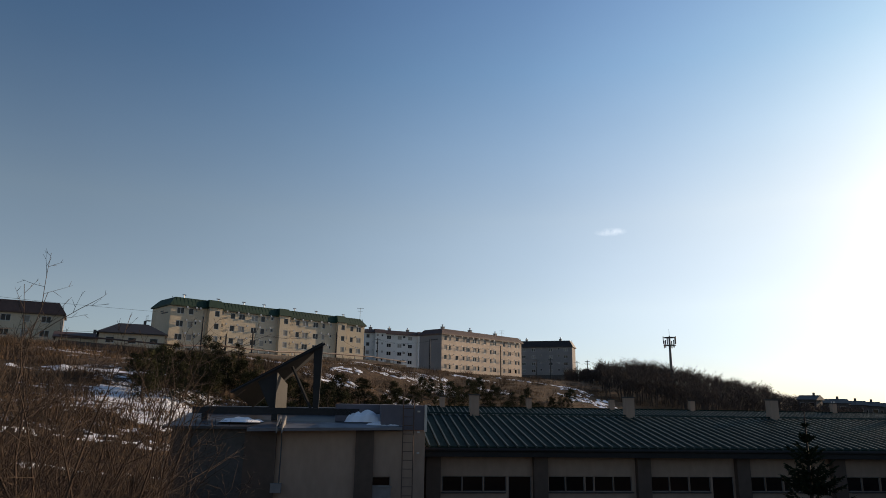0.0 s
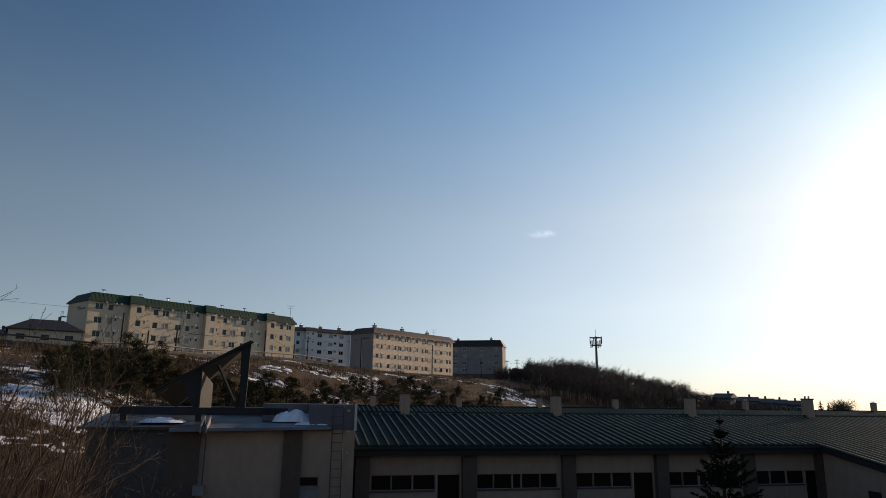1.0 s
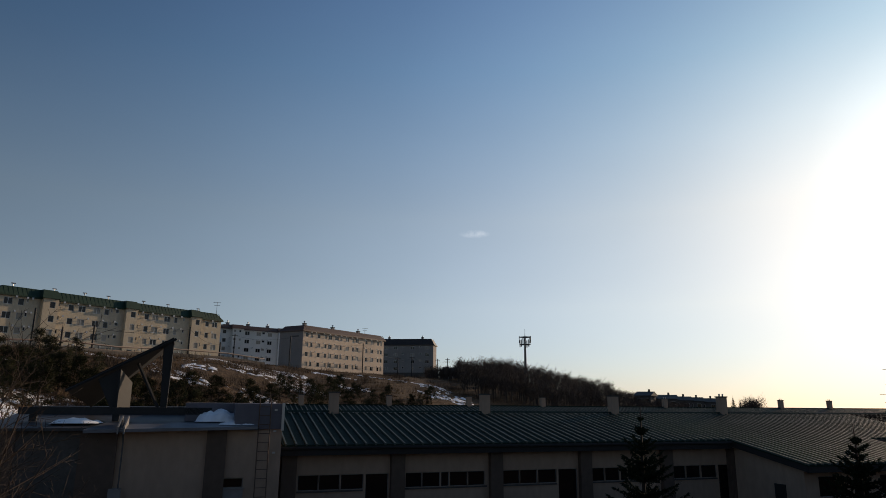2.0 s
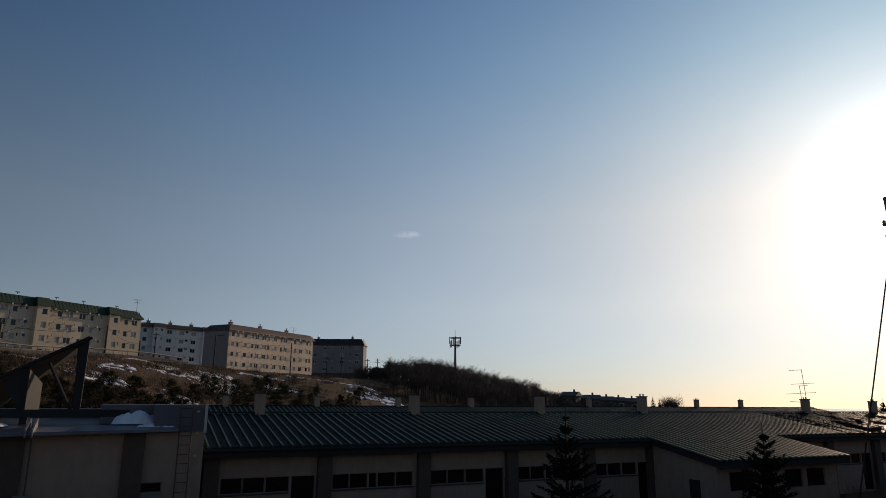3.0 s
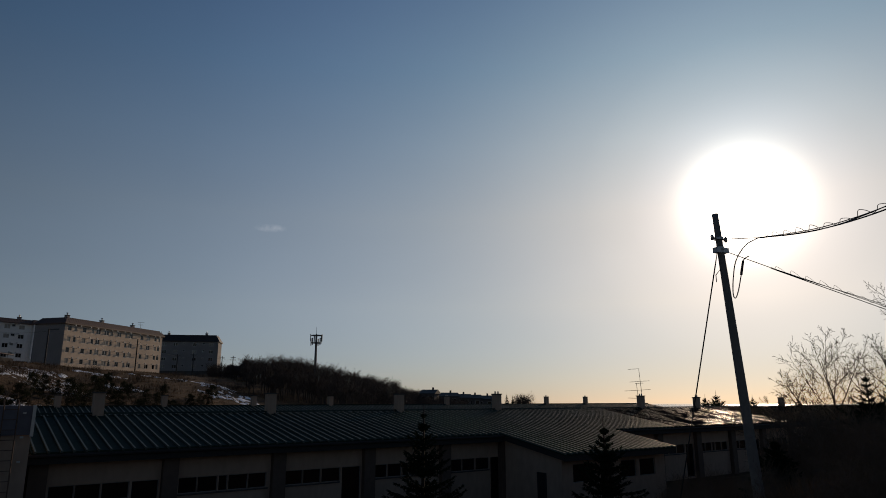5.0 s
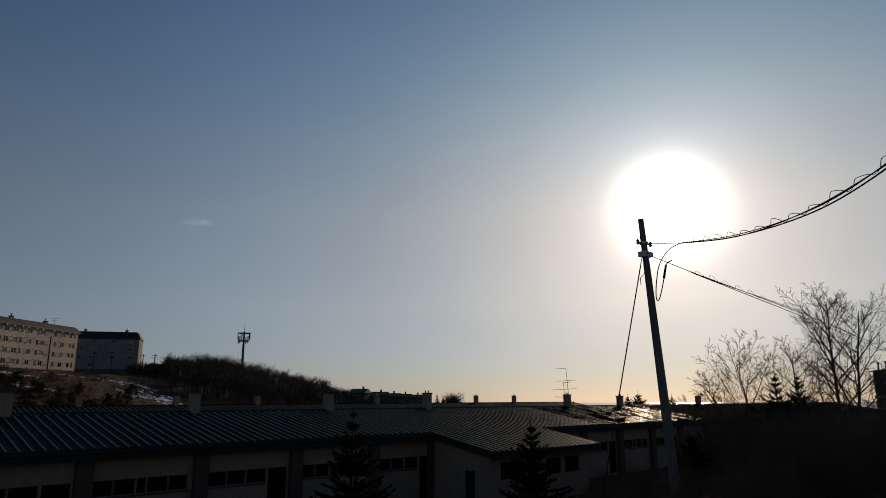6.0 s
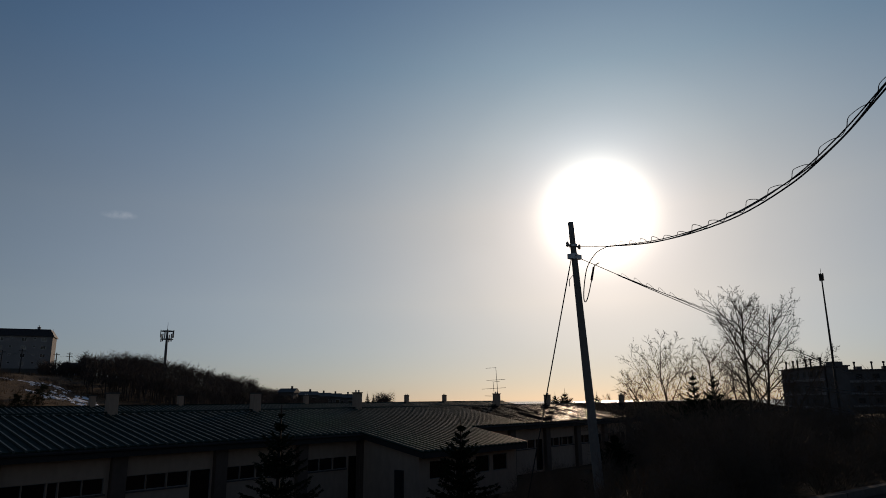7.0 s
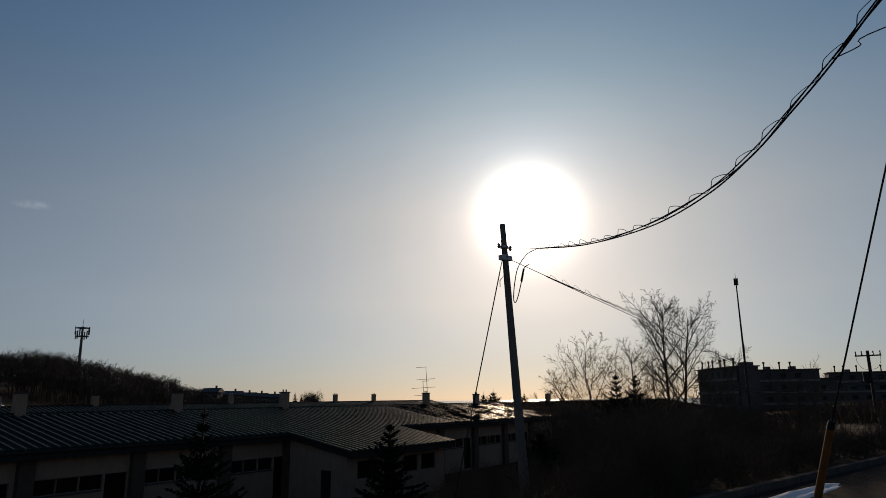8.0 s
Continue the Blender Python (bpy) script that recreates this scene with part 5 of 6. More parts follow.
def utility_pole():
    t = thing("utility_pole", Matrix.Identity(4), "leaning grey concrete utility pole on the bank", "utility pole")
    shaft = Shape()
    n = 16
    pts = [P_TOP.lerp(P_FOOT, i / n) for i in range(n + 1)]
    shaft.tube(pts, [0.085 + 0.075 * i / n for i in range(n + 1)], 20)
    part("shaft", shaft, MAT_POLE, t, smooth=True)
    right = (polar(84, 1) - polar(54, 1) * 0.2).normalized()
    for k, wide in ((0.74, 0.14), (1.02, 0.12), (1.12, 0.12)):
        c = up_pole(k)
        part("band", Shape().tube([c + Vector((0, 0, 0.035)), c - Vector((0, 0, 0.035))], [wide - 0.012] * 2, 16), MAT_STEEL, t)
    c = up_pole(0.74)
    part("bracket", Shape().tube([c - right * 0.30, c + right * 0.32], [0.028, 0.028], 6), MAT_STEEL, t)
    for s in (-0.27, 0.3):
        part("insulator", Shape().tube([c + right * s + Vector((0, 0, z)) for z in (-0.07, -0.02, 0.0, 0.05, 0.07, 0.1)], [0.03, 0.055, 0.035, 0.05, 0.03, 0.012], 10), MAT_STEEL, t)
    c = up_pole(1.08)
    part("clamp", Shape().box(-0.1, 0.1, -0.09, 0.09, -0.07, 0.07), MAT_STEEL, t, at=Matrix.Translation(c + right * 0.15))
    part("clamp", Shape().box(-0.08, 0.08, -0.08, 0.08, -0.09, 0.06), MAT_STEEL, t, at=Matrix.Translation(c - right * 0.15))
    # stay wire to the ground on the school side
    a, far = up_pole(1.12) - right * 0.14, polar(48.0, 21.0)
    foot = Vector((far.x, far.y, land(far.x, far.y)))
    mid = a.lerp(foot, 0.055)
    part("stay_wire", Shape().tube([a, mid, foot], [0.011, 0.02, 0.02], 6), MAT_WIRE, t)
    part("stay_wire", Shape().tube([up_pole(1.6) - right * 0.08, mid - Vector((0, 0, 0.25)), mid - Vector((0, 0, 0.45))], [0.009, 0.014, 0.012], 5), MAT_WIRE, t)
    return t


utility_pole()
END_POLE = Vector((7.6, 0.3, 0))


def second_pole():
    """Carries the near ends of the cables."""
    t = thing("utility_pole", Matrix.Translation((END_POLE.x, END_POLE.y, 3.6)), "grey concrete utility pole beside the road", "utility pole")
    part("shaft", Shape().tube([(0, 0, 0), (0, 0, 7.0)], [0.15, 0.1], 16), MAT_POLE, t, smooth=True)
    part("band", Shape().tube([(0, 0, 6.1), (0, 0, 6.2)], [0.12, 0.12], 16), MAT_STEEL, t)


second_pole()


def bundle(name, label, spans, hoop, first, loops=True, slack=0.055, stand=0.10):
    """A service cable of two strands on a bearer wire, with a lashing wire that stands off in hoops."""
    t = thing(name, Matrix.Identity(4), label, "cable")
    main = sweep(spans, 10)
    part("bearer", Shape().tube(main, [0.010] * len(main), 5), MAT_WIRE, t)
    low = [p - Vector((0, 0, slack * math.sin(math.pi * min(1, i / len(main))) + 0.012)) for i, p in enumerate(main)]
    part("cable", Shape().tube(low, [0.013] * len(low), 5), MAT_WIRE, t)
    side = [p + Vector((0.02, -0.02, -0.035 * math.sin(5 * math.pi * i / len(main)))) for i, p in enumerate(main)]
    part("cable", Shape().tube(side, [0.010] * len(side), 5), MAT_WIRE, t)
    if not loops:
        return t
    # arc length along the bearer
    cum = [0.0]
    for a, b in zip(main, main[1:]):
        cum.append(cum[-1] + (b - a).length)

    def at(d):
        i = max(0, min(len(main) - 2, int(np.searchsorted(cum, d)) - 1))
        return main[i].lerp(main[i + 1], (d - cum[i]) / max(1e-6, cum[i + 1] - cum[i]))
    g, d, out = random.Random(3), first, []
    while d < cum[-1] - hoop:
        h = stand * g.uniform(0.6, 1.2)
        out += [at(d), at(d + hoop * 0.06) + Vector((0, 0, h * 0.8)), at(d + hoop * 0.16) + Vector((0, 0, h)), at(d + hoop * 0.5) + Vector((0, 0, h * 0.5)), at(d + hoop * 0.8) - Vector((0, 0, 0.03))]
        d += hoop
    c = sweep(out, 3)
    part("lashing_wire", Shape().tube(c, [0.006] * len(c), 4), MAT_WIRE, t)
    return t


def along(p1, zs):
    a = Vector((16.0, 12.0, 0))
    d = Vector((p1[0], p1[1], 0)) - a
    return [a + d * s + Vector((0, 0, z)) for s, z in zs]


near = along((7.6, 0.3), ((0.02, 9.76), (0.2, 9.16), (0.42, 8.57), (0.603, 8.30), (0.723, 8.36), (0.80, 8.59), (0.857, 8.87), (0.908, 9.15), (0.96, 9.5), (1.0, 9.75)))
bundle("overhead_cable", "black overhead cable lashed to a bearer wire, sagging from the pole", near[1:], 0.62, 0.3)
t = thing("bearer_wire", Matrix.Identity(4), "thin steel bearer wire at the pole", "wire")
part("wire", Shape().tube([near[0], near[1]], [0.012, 0.012], 5), MAT_WIRE, t)
far_end = along((59.1, 10.4), ((0.006, 9.5), (0.05, 9.2), (0.107, 8.86), (0.21, 8.2), (0.4, 6.87), (0.65, 5.55), (0.85, 5.75), (0.99, 6.25)))
bundle("overhead_cable", "black lashed overhead cable running down to a far pole", far_end[1:], 0.7, 0.2, slack=0.10, stand=0.13)
t = thing("bearer_wire", Matrix.Identity(4), "thin steel bearer wire at the pole", "wire")
part("wire", Shape().tube([far_end[0], far_end[1]], [0.012, 0.012], 5), MAT_WIRE, t)
# the drip loop between the two cables
t = thing("cable_loop", Matrix.Identity(4), "black cable hanging in a loop beside the pole", "cable")
q = [polar(az, 18.6, EYE + 18.6 * math.tan(radians(e))) for az, e in ((56.0, 12.55), (55.1, 12.1), (54.3, 11.0), (53.95, 9.6), (53.82, 8.35), (53.95, 8.0), (54.2, 8.5), (54.55, 9.8), (54.8, 10.9), (55.3, 11.25))]
cable(q, 0.015, t)
part("joint_sleeve", Shape().tube([q[7], q[8]], [0.035, 0.03], 8), MAT_WIRE, t)

t = thing("overhead_cable", Matrix.Identity(4), "thin black branch cable overhead", "cable")
cable((near[7], near[7].lerp(Vector((8.96, 0.86, 9.6)), 0.5) - Vector((0, 0, 0.03)), (8.96, 0.86, 9.62), (9.3, -1.8, 9.9)), 0.008, t)

# stay wire with its plastic guard beside the road
g0, g1 = Vector((9.36, 2.12, 4.96)), Vector((9.69, 2.47, 4.015))
way = (g0 - g1).normalized()
t = thing("stay_guard", Matrix.Identity(4), "faded orange plastic guard on a stay wire", "stay guard")
part("guard", Shape().tube([g1 - way * 0.6, g0 - way * 0.06, g0 - way * 0.02, g0], [0.05, 0.044, 0.042, 0.03], 14), MAT_YELLOW, t, smooth=False)
part("guard_cap", Shape().tube([g0 - way * 0.09, g0 + way * 0.02], [0.047, 0.04], 14), MAT_WIRE, t)
part("stay_wire", Shape().tube([g0, (8.43, 1.04, 7.7), (7.62, 0.10, 10.1)], [0.012] * 3, 6), MAT_WIRE, t)

# far wooden pole with a cross-arm
t = thing("cross_arm_pole", Matrix.Translation(polar(80.1, 60, 0)), "dark utility pole with a cross-arm and insulators", "utility pole")
part("shaft", Shape().tube([(0, 0, 0), (0, 0, 8.45)], [0.16, 0.11], 10), MAT_WIRE, t)
part("cross_arm", Shape().box(-0.12, 0.12, -0.06, 0.06, 8.02, 8.14).box(-0.06, 0.06, -0.86, 0.86, 8.03, 8.13), MAT_DARKSTEEL, t)
for y in (-0.8, -0.35, 0.4, 0.8):
    part("insulator", Shape().tube([(0, y, 8.12), (0, y, 8.2), (0, y, 8.24), (0, y, 8.42)], [0.04, 0.06, 0.04, 0.05], 8), MAT_STEEL, t)
part("transformer", Shape().tube([(0, 0.3, 6.1), (0, 0.3, 6.9)], [0.24, 0.24], 12), MAT_DARKSTEEL, t)
for y in (-0.8, 0.8):
    c = sweep([(0, y, 8.15), (0.02, y * 0.95, 7.6), (0.02, y * 0.6, 7.15), (0.05, y * 0.2, 7.05)], 5)
    part("jumper_wire", Shape().tube(c, [0.014] * len(c), 4), MAT_WIRE, t)
# two lashed cables sagging past the far pole
for line in (((85.0, 2.3), (82.5, 1.45), (80.09, 0.75), (78.07, 0.34), (75.96, 0.14), (73.64, 0.05), (70.0, 0.5)), ((85.0, 0.7), (82.5, -0.1), (80.01, -0.87), (78.12, -1.55), (75.41, -1.83), (73.51, -1.58), (70.5, -0.8))):
    pts = [polar(a_, 59.6, EYE + 59.6 * math.tan(radians(e_))) for a_, e_ in line]
    c = thing("overhead_cable", Matrix.Identity(4), "pair of glossy black cables sagging past a far pole", "cable")
    for dz in (0.0, 0.16):
        run = sweep([p + Vector((0, 0, dz * (1 - 0.5 * math.cos(k * 1.7)))) for k, p in enumerate(pts)], 10)
        part("cable", Shape().tube(run, [0.03] * len(run), 6), MAT_SHINYWIRE, c, smooth=True)

# slender mobile mast behind the bare trees
t = thing("mobile_mast", Matrix.Translation(polar(71.9, 140, 0)), "slender dark mobile phone mast with panel antennas", "mast")
part("shaft", Shape().tube([(0, 0, 0), (0, 0, 10), (0, 0, 27.2)], [0.26, 0.21, 0.11], 12), MAT_DARKSTEEL, t)
for i in range(6):
    a = i * math.pi / 3
    part("panel_antenna", Shape().box(-0.055, 0.055, -0.04, 0.04, 0, 1.4), MAT_DARKSTEEL, t, at=Matrix.Translation((0.36 * math.cos(a), 0.36 * math.sin(a), 26.2)) @ Matrix.Rotation(a + math.pi / 2, 4, "Z"))
    part("arm", Shape().tube([(0, 0, 27.0), (0.4 * math.cos(a), 0.4 * math.sin(a), 27.0)], [0.05, 0.05], 5), MAT_DARKSTEEL, t)
part("lightning_rod", Shape().tube([(0, 0, 27.2), (0, 0, 28.6)], [0.05, 0.03], 5), MAT_DARKSTEEL, t)


def antenna_tower():
    p = polar(19.0, 245)
    z = land(p.x, p.y)
    top = EYE + 245 * math.tan(radians(5.55))
    t = thing("antenna_tower", Matrix.Translation((p.x, p.y, z)), "steel mobile phone tower with two platforms above the wood", "tower")
    h = top - z
    part("shaft", Shape().tube([(0, 0, 0), (0, 0, h)], [0.55, 0.33], 12), MAT_TOWER, t)
    for dz in (0.0, -2.7):
        s = Shape()
        for i in range(12):
            a, b = 2 * math.pi * i / 12, 2 * math.pi * (i + 1) / 12
            s.tube([(2 * math.cos(a), 2 * math.sin(a), h + dz), (2 * math.cos(b), 2 * math.sin(b), h + dz)], [0.13, 0.13], 4)
        for i in range(6):
            a = math.pi * i / 3
            s.tube([(0, 0, h + dz), (2 * math.cos(a), 2 * math.sin(a), h + dz)], [0.09, 0.09], 4)
        part("platform", s, MAT_TOWER, t)
    for i in range(9):
        a = 2 * math.pi * i / 9 + 0.2
        part("panel_antenna", Shape().box(-0.17, 0.17, -0.1, 0.1, -3.6 if i % 2 else -2.2, -1.0 if i % 2 else 0.4), MAT_TOWER, t, at=Matrix.Translation((2.1 * math.cos(a), 2.1 * math.sin(a), h)) @ Matrix.Rotation(a + math.pi / 2, 4, "Z"))
    part("lightning_rod", Shape().tube([(0, 0, h), (0, 0, h + 3.0)], [0.08, 0.05], 5), MAT_TOWER, t)


antenna_tower()


def street_pole(az, r, top_el, arms=1, thick=0.14, label="grey utility pole on the hill before the flats"):
    p = polar(az, r)
    z = land(p.x, p.y)
    h = EYE + r * math.tan(radians(top_el)) - z
    t = thing("utility_pole", Matrix.Translation((p.x, p.y, z)), label, "utility pole", "hill poles")
    part("shaft", Shape().tube([(0, 0, -0.3), (0, 0, h)], [thick * 1.3, thick], 8), MAT_DARKSTEEL, t)
    for k in range(arms):
        part("cross_arm", Shape().box(-0.9, 0.9, -0.08, 0.08, h - 0.6 - 0.9 * k, h - 0.45 - 0.9 * k), MAT_DARKSTEEL, t, at=Matrix.Rotation(radians(-az), 4, "Z"))
    return Vector((p.x, p.y, z + h - 0.5))


tips = []
for az, r, el, arms in ((-19.9, 128, 6.6, 0), (-18.0, 130, 5.3, 0), (-15.9, 132, 5.6, 0), (-9.0, 150, 5.8, 0), (-6.6, 152, 4.7, 0), (-5.5, 205, 5.4, 1), (-1.0, 180, 5.4, 0), (5.1, 196, 4.9, 0), (8.1, 230, 3.8, 1), (9.3, 232, 3.9, 1), (11.5, 245, 3.7, 1), (12.35, 250, 3.75, 2), (13.2, 252, 3.3, 1), (14.1, 250, 3.5, 1)):
    tips.append(street_pole(az, r, el, arms))
for a, b in zip(tips, tips[1:]):
    if (a - b).length < 75:
        t = thing("overhead_wire", Matrix.Identity(4), "thin overhead wire between hill poles", "wire", "hill wires")
        m = (a + b) / 2 - Vector((0, 0, 0.9))
        cable((a, a.lerp(m, 0.5) - Vector((0, 0, 0.2)), m, m.lerp(b, 0.5) - Vector((0, 0, 0.2)), b), 0.022, t, n=4, sides=3)
for z0, z1 in ((7.45, 6.75), (4.9, 5.05)):
    a, b = polar(-45, 120, EYE + 120 * math.tan(radians(z0))), polar(-22.6, 136, EYE + 136 * math.tan(radians(z1)))
    t = thing("overhead_wire", Matrix.Identity(4), "thin overhead wire across the hilltop", "wire", "hill wires")
    m = (a + b) / 2 - Vector((0, 0, 0.5))
    cable((a, m, b), 0.022, t, n=8, sides=3)

# ---- small buildings ----


def house(az, r, wide, deep, base, walls, rise, wall, roof, label, turn=0.0, hip=0.0, windows=2, name="house"):
    p = polar(az, r)
    t = thing(name, Matrix.Translation((p.x, p.y, base)) @ Matrix.Rotation(radians(-az + turn), 4, "Z"), label, "house", "hill houses")
    w, d = wide / 2, deep / 2
    holes = [(x, x + 1.4, walls - 1.9, walls - 0.8) for x in ([wide * (k + 0.5) / windows - 0.7 for k in range(windows)])]
    part("front_wall", pierced_wall(wide, walls, holes, 0.12, -4), wall, t, at=Matrix.Translation((-w, -d, 0)))
    part("shell", Shape().box(-w, w, -d + 0.2, d, -4, walls), wall, t)
    for x0, x1, z0, z1 in holes:
        win = part("window", frame_ring(x1 - x0, z1 - z0, 0.07), MAT_FRAME, t, at=Matrix.Translation((x0 - w, -d + 0.05, z0)))
        part("pane", Shape().box(0.06, 1.34, 0.03, 0.05, 0.06, z1 - z0 - 0.06), MAT_GLASS, win)
    o = 0.5
    s = Shape()
    low = [(-w - o, -d - o, walls), (w + o, -d - o, walls), (w + o, d + o, walls), (-w - o, d + o, walls)]
    s.prism([(x, y, z - 0.15) for x, y, z in low], low)
    s.prism(low, [(-w - o + hip, -0.1, walls + rise), (w + o - hip, -0.1, walls + rise), (w + o - hip, 0.1, walls + rise), (-w - o + hip, 0.1, walls + rise)])
    r_ = part("roof", s, roof, t)
    part("chimney", Shape().box(w * 0.3, w * 0.3 + 0.5, 0.2, 0.7, walls + rise * 0.5, walls + rise + 0.7), MAT_CONCRETE, r_)


house(-25.0, 138, 11, 8, 11.6, 5.4, 2.1, MAT_CREAM, MAT_DARKROOF, "cream house with a dark hipped roof", hip=3.5, windows=3)
house(-28.3, 140, 9, 8, 11.6, 4.3, 1.2, MAT_CREAM, MAT_BROWNROOF, "low brown-roofed house with ochre gable", windows=2)
house(13.0, 262, 9, 7, 12.5, 4.6, 1.8, MAT_GREYWALL, MAT_DARKROOF, "small grey house at the wood's edge", turn=20)
for k, (az, r, w, top) in enumerate(((28.7, 215, 4.5, 1.05), (30.2, 222, 6, 0.80), (31.3, 226, 6, 0.68), (32.3, 228, 5, 0.62), (33.3, 230, 6, 0.55))):
    z = EYE + r * math.tan(radians(top))
    house(az, r, w, 5, z - 4.6, 3.4, 1.2, MAT_DARKWALL, MAT_DARKROOF, "distant dark-roofed house on the far slope", turn=(k * 37) % 40 - 20, windows=2)

# retaining wall and fence along the hilltop
t = thing("hilltop_fence", Matrix.Identity(4), "low concrete hilltop wall with a dark rail before the flats", "fence")
line = [polar(az, r) for az, r in ((-30, 116), (-26, 112), (-22, 110), (-18, 117), (-14, 126), (-10, 138), (-6, 150), (-3, 160))]
for a, b in zip(line, line[1:]):
    za, zb = land(a.x, a.y), land(b.x, b.y)
    d = (b - a).normalized()
    s = Vector((d.y, -d.x, 0)) * 0.1
    lo = [Vector((p.x, p.y, z)) for p, z in ((a - s, za - 0.5), (b - s, zb - 0.5), (b + s, zb - 0.5), (a + s, za - 0.5))]
    part("wall_panel", Shape().prism(lo, [p + Vector((0, 0, 1.25)) for p in lo]), MAT_CONCRETE, t)
    part("rail", Shape().tube([(a.x, a.y, za + 1.5), (b.x, b.y, zb + 1.5)], [0.13, 0.13], 5), MAT_BROWNROOF, t)
    for k in range(4):
        p = a.lerp(b, (k + 0.5) / 4)
        z = za + (zb - za) * (k + 0.5) / 4
        part("post", Shape().tube([(p.x, p.y, z + 0.7), (p.x, p.y, z + 1.5)], [0.04, 0.04], 5), MAT_DARKSTEEL, t)

# two long low garage rows under the green-roofed flats
for a0, r0, a1, r1, e0, e1 in ((-17.6, 124, -10.9, 138, 3.86, 3.62), (-10.7, 139, -4.3, 152, 3.58, 3.2)):
    a, b = polar(a0, r0, EYE + r0 * math.tan(radians(e0))), polar(a1, r1, EYE + r1 * math.tan(radians(e1)))
    d = Vector((b.x - a.x, b.y - a.y, 0))
    t = thing("garage_row", Matrix.Translation(a) @ Matrix.Rotation(math.atan2(d.y, d.x), 4, "Z"), "long low concrete garage row with a dark flat roof", "garage", "garage rows")
    L, dz = d.length, b.z - a.z
    part("wall", Shape().prism([(0, 0, -4), (L, 0, -4), (L, 3.5, -4), (0, 3.5, -4)], [(0, 0, -0.25), (L, 0, dz - 0.25), (L, 3.5, dz - 0.25), (0, 3.5, -0.25)]), MAT_CONCRETE, t)
    part("roof", Shape().prism([(-0.3, -0.5, -0.25), (L + 0.3, -0.5, dz - 0.25), (L + 0.3, 3.8, dz - 0.25), (-0.3, 3.8, -0.25)], [(-0.3, -0.5, 0), (L + 0.3, -0.5, dz), (L + 0.3, 3.8, dz), (-0.3, 3.8, 0)]), MAT_BROWNROOF, t)
    count = int(L / 2.9)
    for k in range(count):
        x = (k + 0.5) * L / count
        part("garage_door", Shape().box(x - 1.1, x + 1.1, -0.06, -0.004, dz * x / L - 2.4, dz * x / L - 0.45), MAT_GREYWALL, t)

# ---- road edge, snow and roof details ----


ROAD = Matrix.Translation((10.3, 4.25, 3.65)) @ Matrix.Rotation(radians(-5.3), 4, "Z")
s = Shape()
s.prism([ROAD @ Vector(p) for p in ((-70, -7, -0.2), (90, -7, -0.2), (90, -0.05, -0.2), (-70, -0.05, -0.2))], [ROAD @ Vector(p) for p in ((-70, -7, 0.02), (90, -7, 0.02), (90, -0.05, 0.02), (-70, -0.05, 0.02))])
tagged(part("road", s, MAT_ASPHALT), "dark worn asphalt road along the bank", "road", kind="structure")
kerb = thing("kerb", ROAD, "row of grey concrete kerb stones along the road", "kerb")
stone = Shape().prism([(0, 0, -0.2), (1.98, 0, -0.2), (1.98, 0.17, -0.2), (0, 0.17, -0.2)], [(0.01, 0.015, 0.13), (1.97, 0.015, 0.13), (1.97, 0.155, 0.13), (0.01, 0.155, 0.13)]).mesh("kerb_stone", MAT_CONCRETE)
for k in range(24):
    part("kerb_stone", stone, None, kerb, at=Matrix.Translation((2.0 * k - 10, 0, 0)))


def heap(name, label, m, lx, ly, high, seed, mat=MAT_SNOW, nx=18, ny=10):
    """A low mound of crusted snow."""
    s = Shape()
    for j in range(ny + 1):
        for i in range(nx + 1):
            x, y = 2 * i / nx - 1, 2 * j / ny - 1
            edge = max(0.0, 1 - (abs(x) ** 3 + abs(y) ** 2.2))
            n1 = noise.noise(Vector((x * 2.3, y * 1.7, seed)))
            n2 = noise.noise(Vector((x * 7, y * 6, seed + 5)))
            s.v.append((x * lx * (1 + 0.12 * n1), y * ly * (1 + 0.2 * n2), high * (edge ** 0.6) * (0.75 + 0.55 * n1 + 0.2 * n2) - 0.03))
    for j in range(ny):
        for i in range(nx):
            a = j * (nx + 1) + i
            s.f.append((a, a + 1, a + nx + 2, a + nx + 1))
    ob = part(name, s, mat, at=m, smooth=True)
    return tagged(ob, label, "snow", "snow patches")


heap("snow_patch", "strip of grey old snow beside the kerb", ROAD @ Matrix.Translation((0.4, -0.62, 0.03)), 3.9, 0.24, 0.10, 2, nx=60, ny=14)
heap("snow_patch", "strip of grey old snow beside the kerb", ROAD @ Matrix.Translation((-1.6, -0.6, 0.03)), 1.4, 0.2, 0.10, 8)
heap("snow_patch", "heap of white snow on the boiler house roof", SITE @ Matrix.Translation((0.35, 28.5, 4.55)), 0.85, 0.7, 0.5, 3)
heap("snow_patch", "low slab of snow on the boiler house roof", SITE @ Matrix.Translation((1.15, 27.6, 4.45)), 0.75, 0.4, 0.18, 4)
heap("snow_patch", "thin patch of sunlit snow on the boiler house roof", SITE @ Matrix.Translation((-4.6, 28.2, 4.5)), 0.8, 0.6, 0.2, 6)


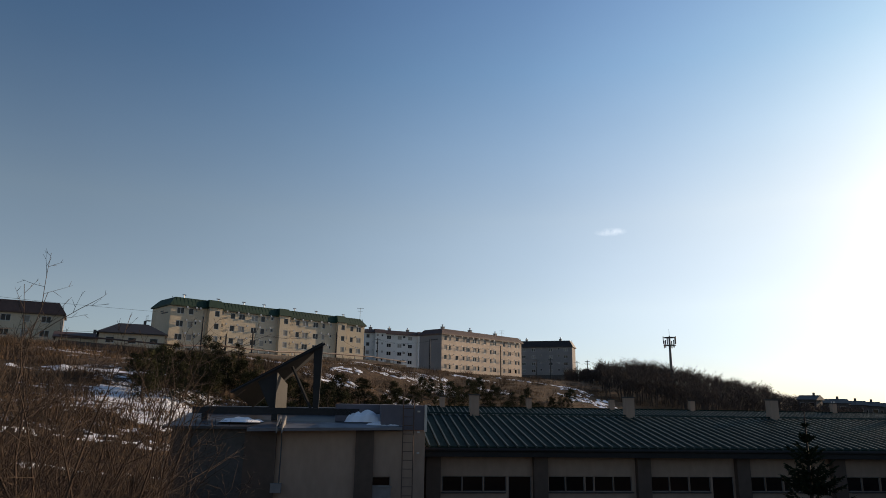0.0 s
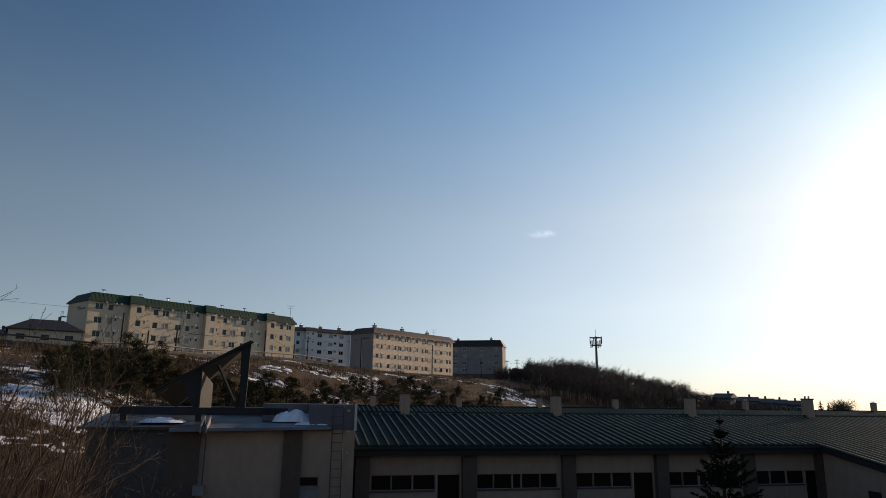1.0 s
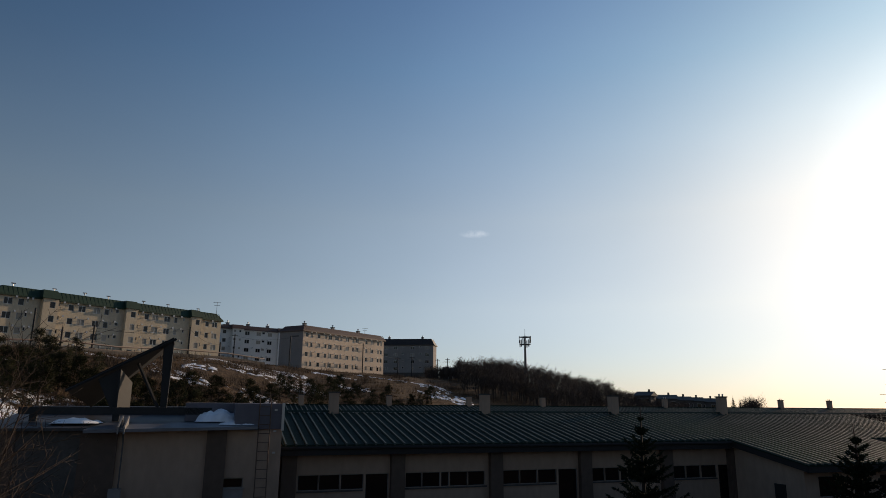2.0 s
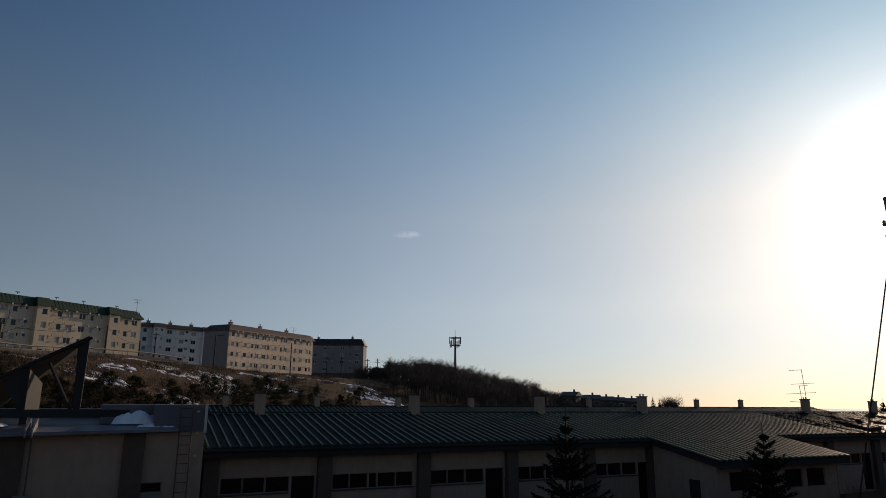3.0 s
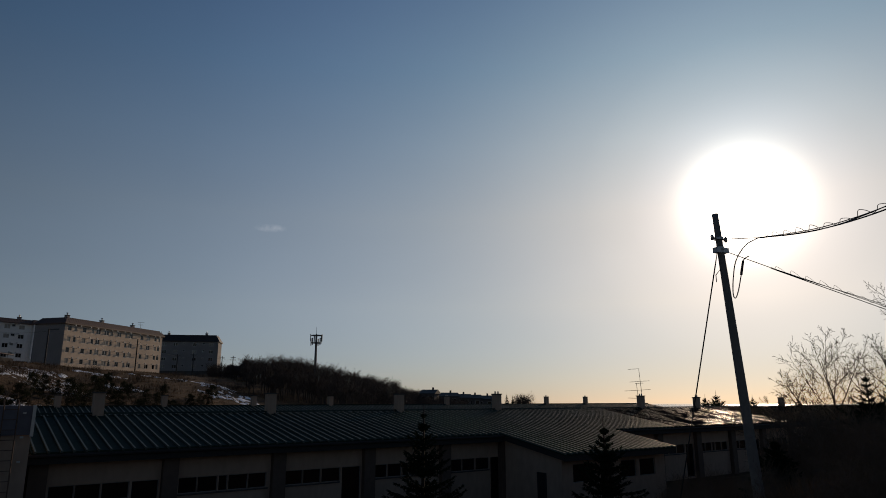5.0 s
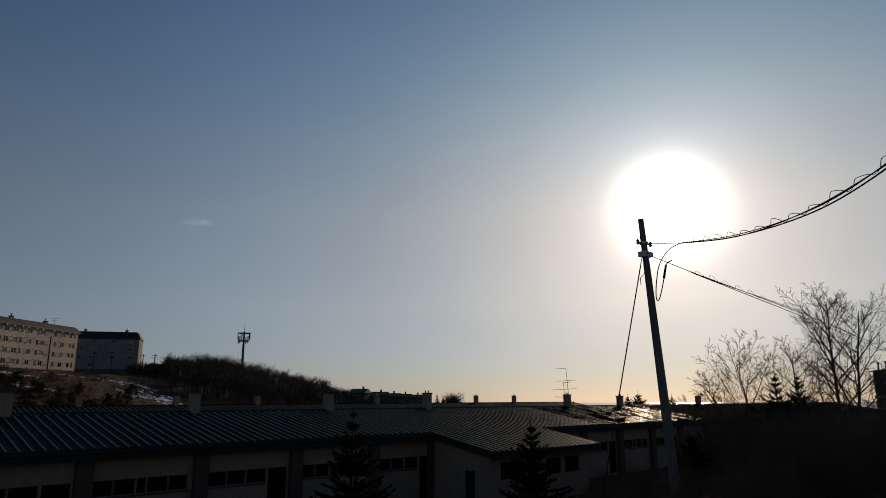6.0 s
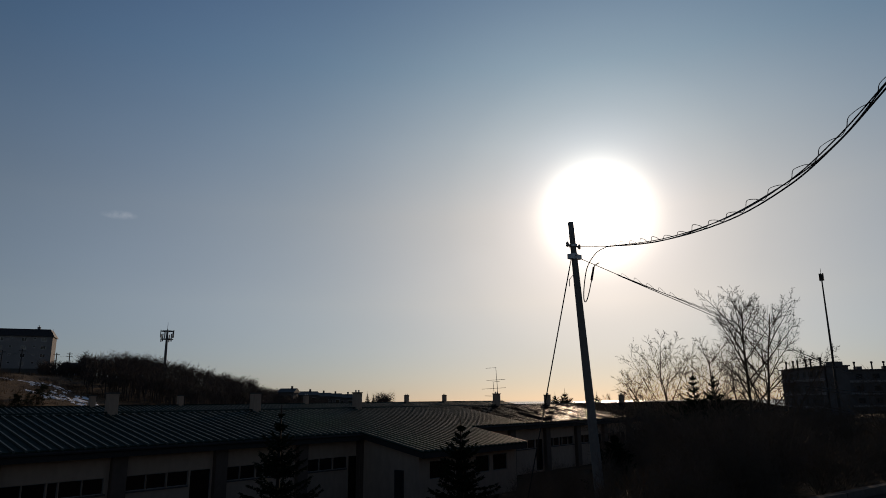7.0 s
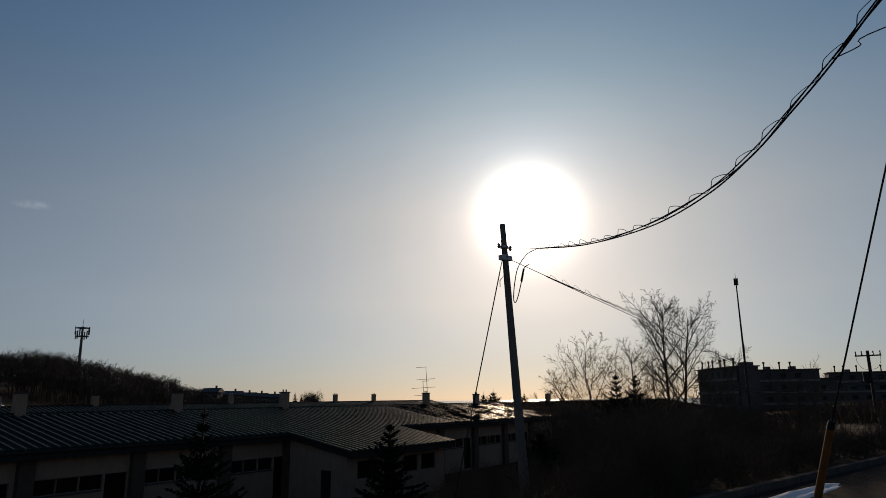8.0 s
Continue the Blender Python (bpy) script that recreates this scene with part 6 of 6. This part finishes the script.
def draped(label, az, r, long, wide, turn, seed, nx=56, ny=24):
    """A patch of old snow lying on the slope."""
    s, c = Shape(), polar(az, r)
    a = radians(turn - az)
    for j in range(ny + 1):
        for i in range(nx + 1):
            x, y = 2 * i / nx - 1, 2 * j / ny - 1
            ragged = 1 + 0.45 * noise.noise(Vector((x * 3.1, y * 1.3, seed))) + 0.25 * noise.noise(Vector((x * 9, y * 4, seed + 3)))
            px, py = x * long / 2, y * wide / 2 * ragged * (1 - 0.5 * abs(x) ** 3)
            gx, gy = c.x + px * math.cos(a) - py * math.sin(a), c.y + px * math.sin(a) + py * math.cos(a)
            d = max(abs(x), abs(y))
            s.v.append((gx, gy, land(gx, gy) + 0.12 * (1 - d ** 3) - 0.10 + 0.34 * noise.noise(Vector((gx * 0.75, gy * 0.75, seed)))))
    for j in range(ny):
        for i in range(nx):
            k = j * (nx + 1) + i
            x, y, z = s.v[k]
            rim = max(abs(2 * i / nx - 1), abs(2 * j / ny - 1))
            if noise.noise(Vector((x * 0.42, y * 0.42, 9))) + 0.7 * noise.noise(Vector((x * 1.3, y * 1.3, 4))) < 0.36 - 0.45 * rim ** 3:
                s.f.append((k, k + 1, k + nx + 2, k + nx + 1))
    return tagged(part("snow_patch", s, MAT_SNOW, smooth=True), label, "snow", "snow patches")


for k, (az, r, lg, wd, tn) in enumerate(((-29, 49, 27, 3.0, 2), (-30, 41, 23, 1.3, -1), (-24.6, 35, 4, 1.8, 3), (-27, 77, 26, 2.4, 2))):
    draped("ragged strip of old snow on the slope among shrubs", az, r, lg, wd, tn, 20 + k)
for k, (az, r, lg, wd, tn) in enumerate(((-9.5, 108, 9, 9, 20), (-8.2, 124, 8, 8, -10), (-13.5, 117, 14, 5, 8), (-1.0, 150, 12, 7, 10), (2.5, 165, 14, 5, -8), (4.2, 150, 10, 7, 12), (12.2, 165, 14, 16, 25), (11.0, 178, 12, 8, 10), (-4.5, 130, 9, 5, -15), (6.5, 178, 16, 4, 5))):
    draped("patch of crusted snow on the brown hillside", az, r, lg, wd, tn, 40 + k)


def tv_antenna():
    base = SITE @ Vector((46.1, N_RIDGE, Z_RIDGE + 1.0))
    t = thing("tv_antenna", Matrix.Translation(base) @ Matrix.Rotation(radians(-46), 4, "Z") @ Matrix.Rotation(radians(-3), 4, "Y"), "tall rusty television antenna strapped to a chimney", "antenna")
    part("mast", Shape().tube([(0.12, 0, -0.7), (0.12, 0, 2.2)], [0.025, 0.018], 6), MAT_DARKSTEEL, t)
    part("mast", Shape().tube([(-0.2, 0, -0.6), (-0.2, 0, 1.0)], [0.02, 0.018], 6), MAT_DARKSTEEL, t)
    for z, a, b, c in ((2.18, -0.75, 0.15, 4), (1.15, -0.75, 0.85, 6), (1.0, -0.3, 0.35, 3), (0.45, -1.2, 0.85, 7)):
        part("boom", Shape().tube([(a, 0, z), (b, 0, z)], [0.016, 0.016], 5), MAT_DARKSTEEL, t)
        for k in range(c):
            x = a + (b - a) * (k + 0.5) / c
            part("element", Shape().tube([(x, -0.3, z), (x, 0.3, z)], [0.008, 0.008], 4), MAT_DARKSTEEL, t)
    part("small_boom", Shape().tube([(-1.0, 0, -0.12), (-0.35, 0, -0.18)], [0.02, 0.02], 5), MAT_DARKSTEEL, t)


tv_antenna()

# conduit and meter box on the boiler house wall
t = thing("meter_box", SITE @ Matrix.Translation((-2.95, 27.18, 1.9)), "grey meter box with a conduit on the wall", "meter box")
part("case", Shape().box(-0.2, 0.2, -0.16, 0.1, 0, 0.34), MAT_GREYWALL, t)
part("conduit", Shape().tube([(0.1, -0.02, 0.34), (0.1, -0.02, 1.9), (0.1, -0.28, 2.3), (0.1, -0.3, 2.62)], [0.03] * 4, 6), MAT_DARKWALL, t)


def roof_aerial(p, h, label):
    t = thing("roof_aerial", Matrix.Translation(p), label, "antenna", "roof aerials")
    part("mast", Shape().tube([(0, 0, -0.6), (0, 0, h)], [0.05, 0.04], 5), MAT_TOWER, t)
    for z, w in ((h - 0.1, 0.9), (h - 0.8, 0.7)):
        part("boom", Shape().tube([(-w, 0, z), (w, 0, z)], [0.04, 0.04], 4), MAT_TOWER, t)


roof_aerial(polar(-7.1, 169, 26.2), 2.6, "thin television aerial on the green-roofed flats")
roof_aerial(polar(5.2, 216, 26.4), 2.4, "thin television aerial on the brown-roofed flats")
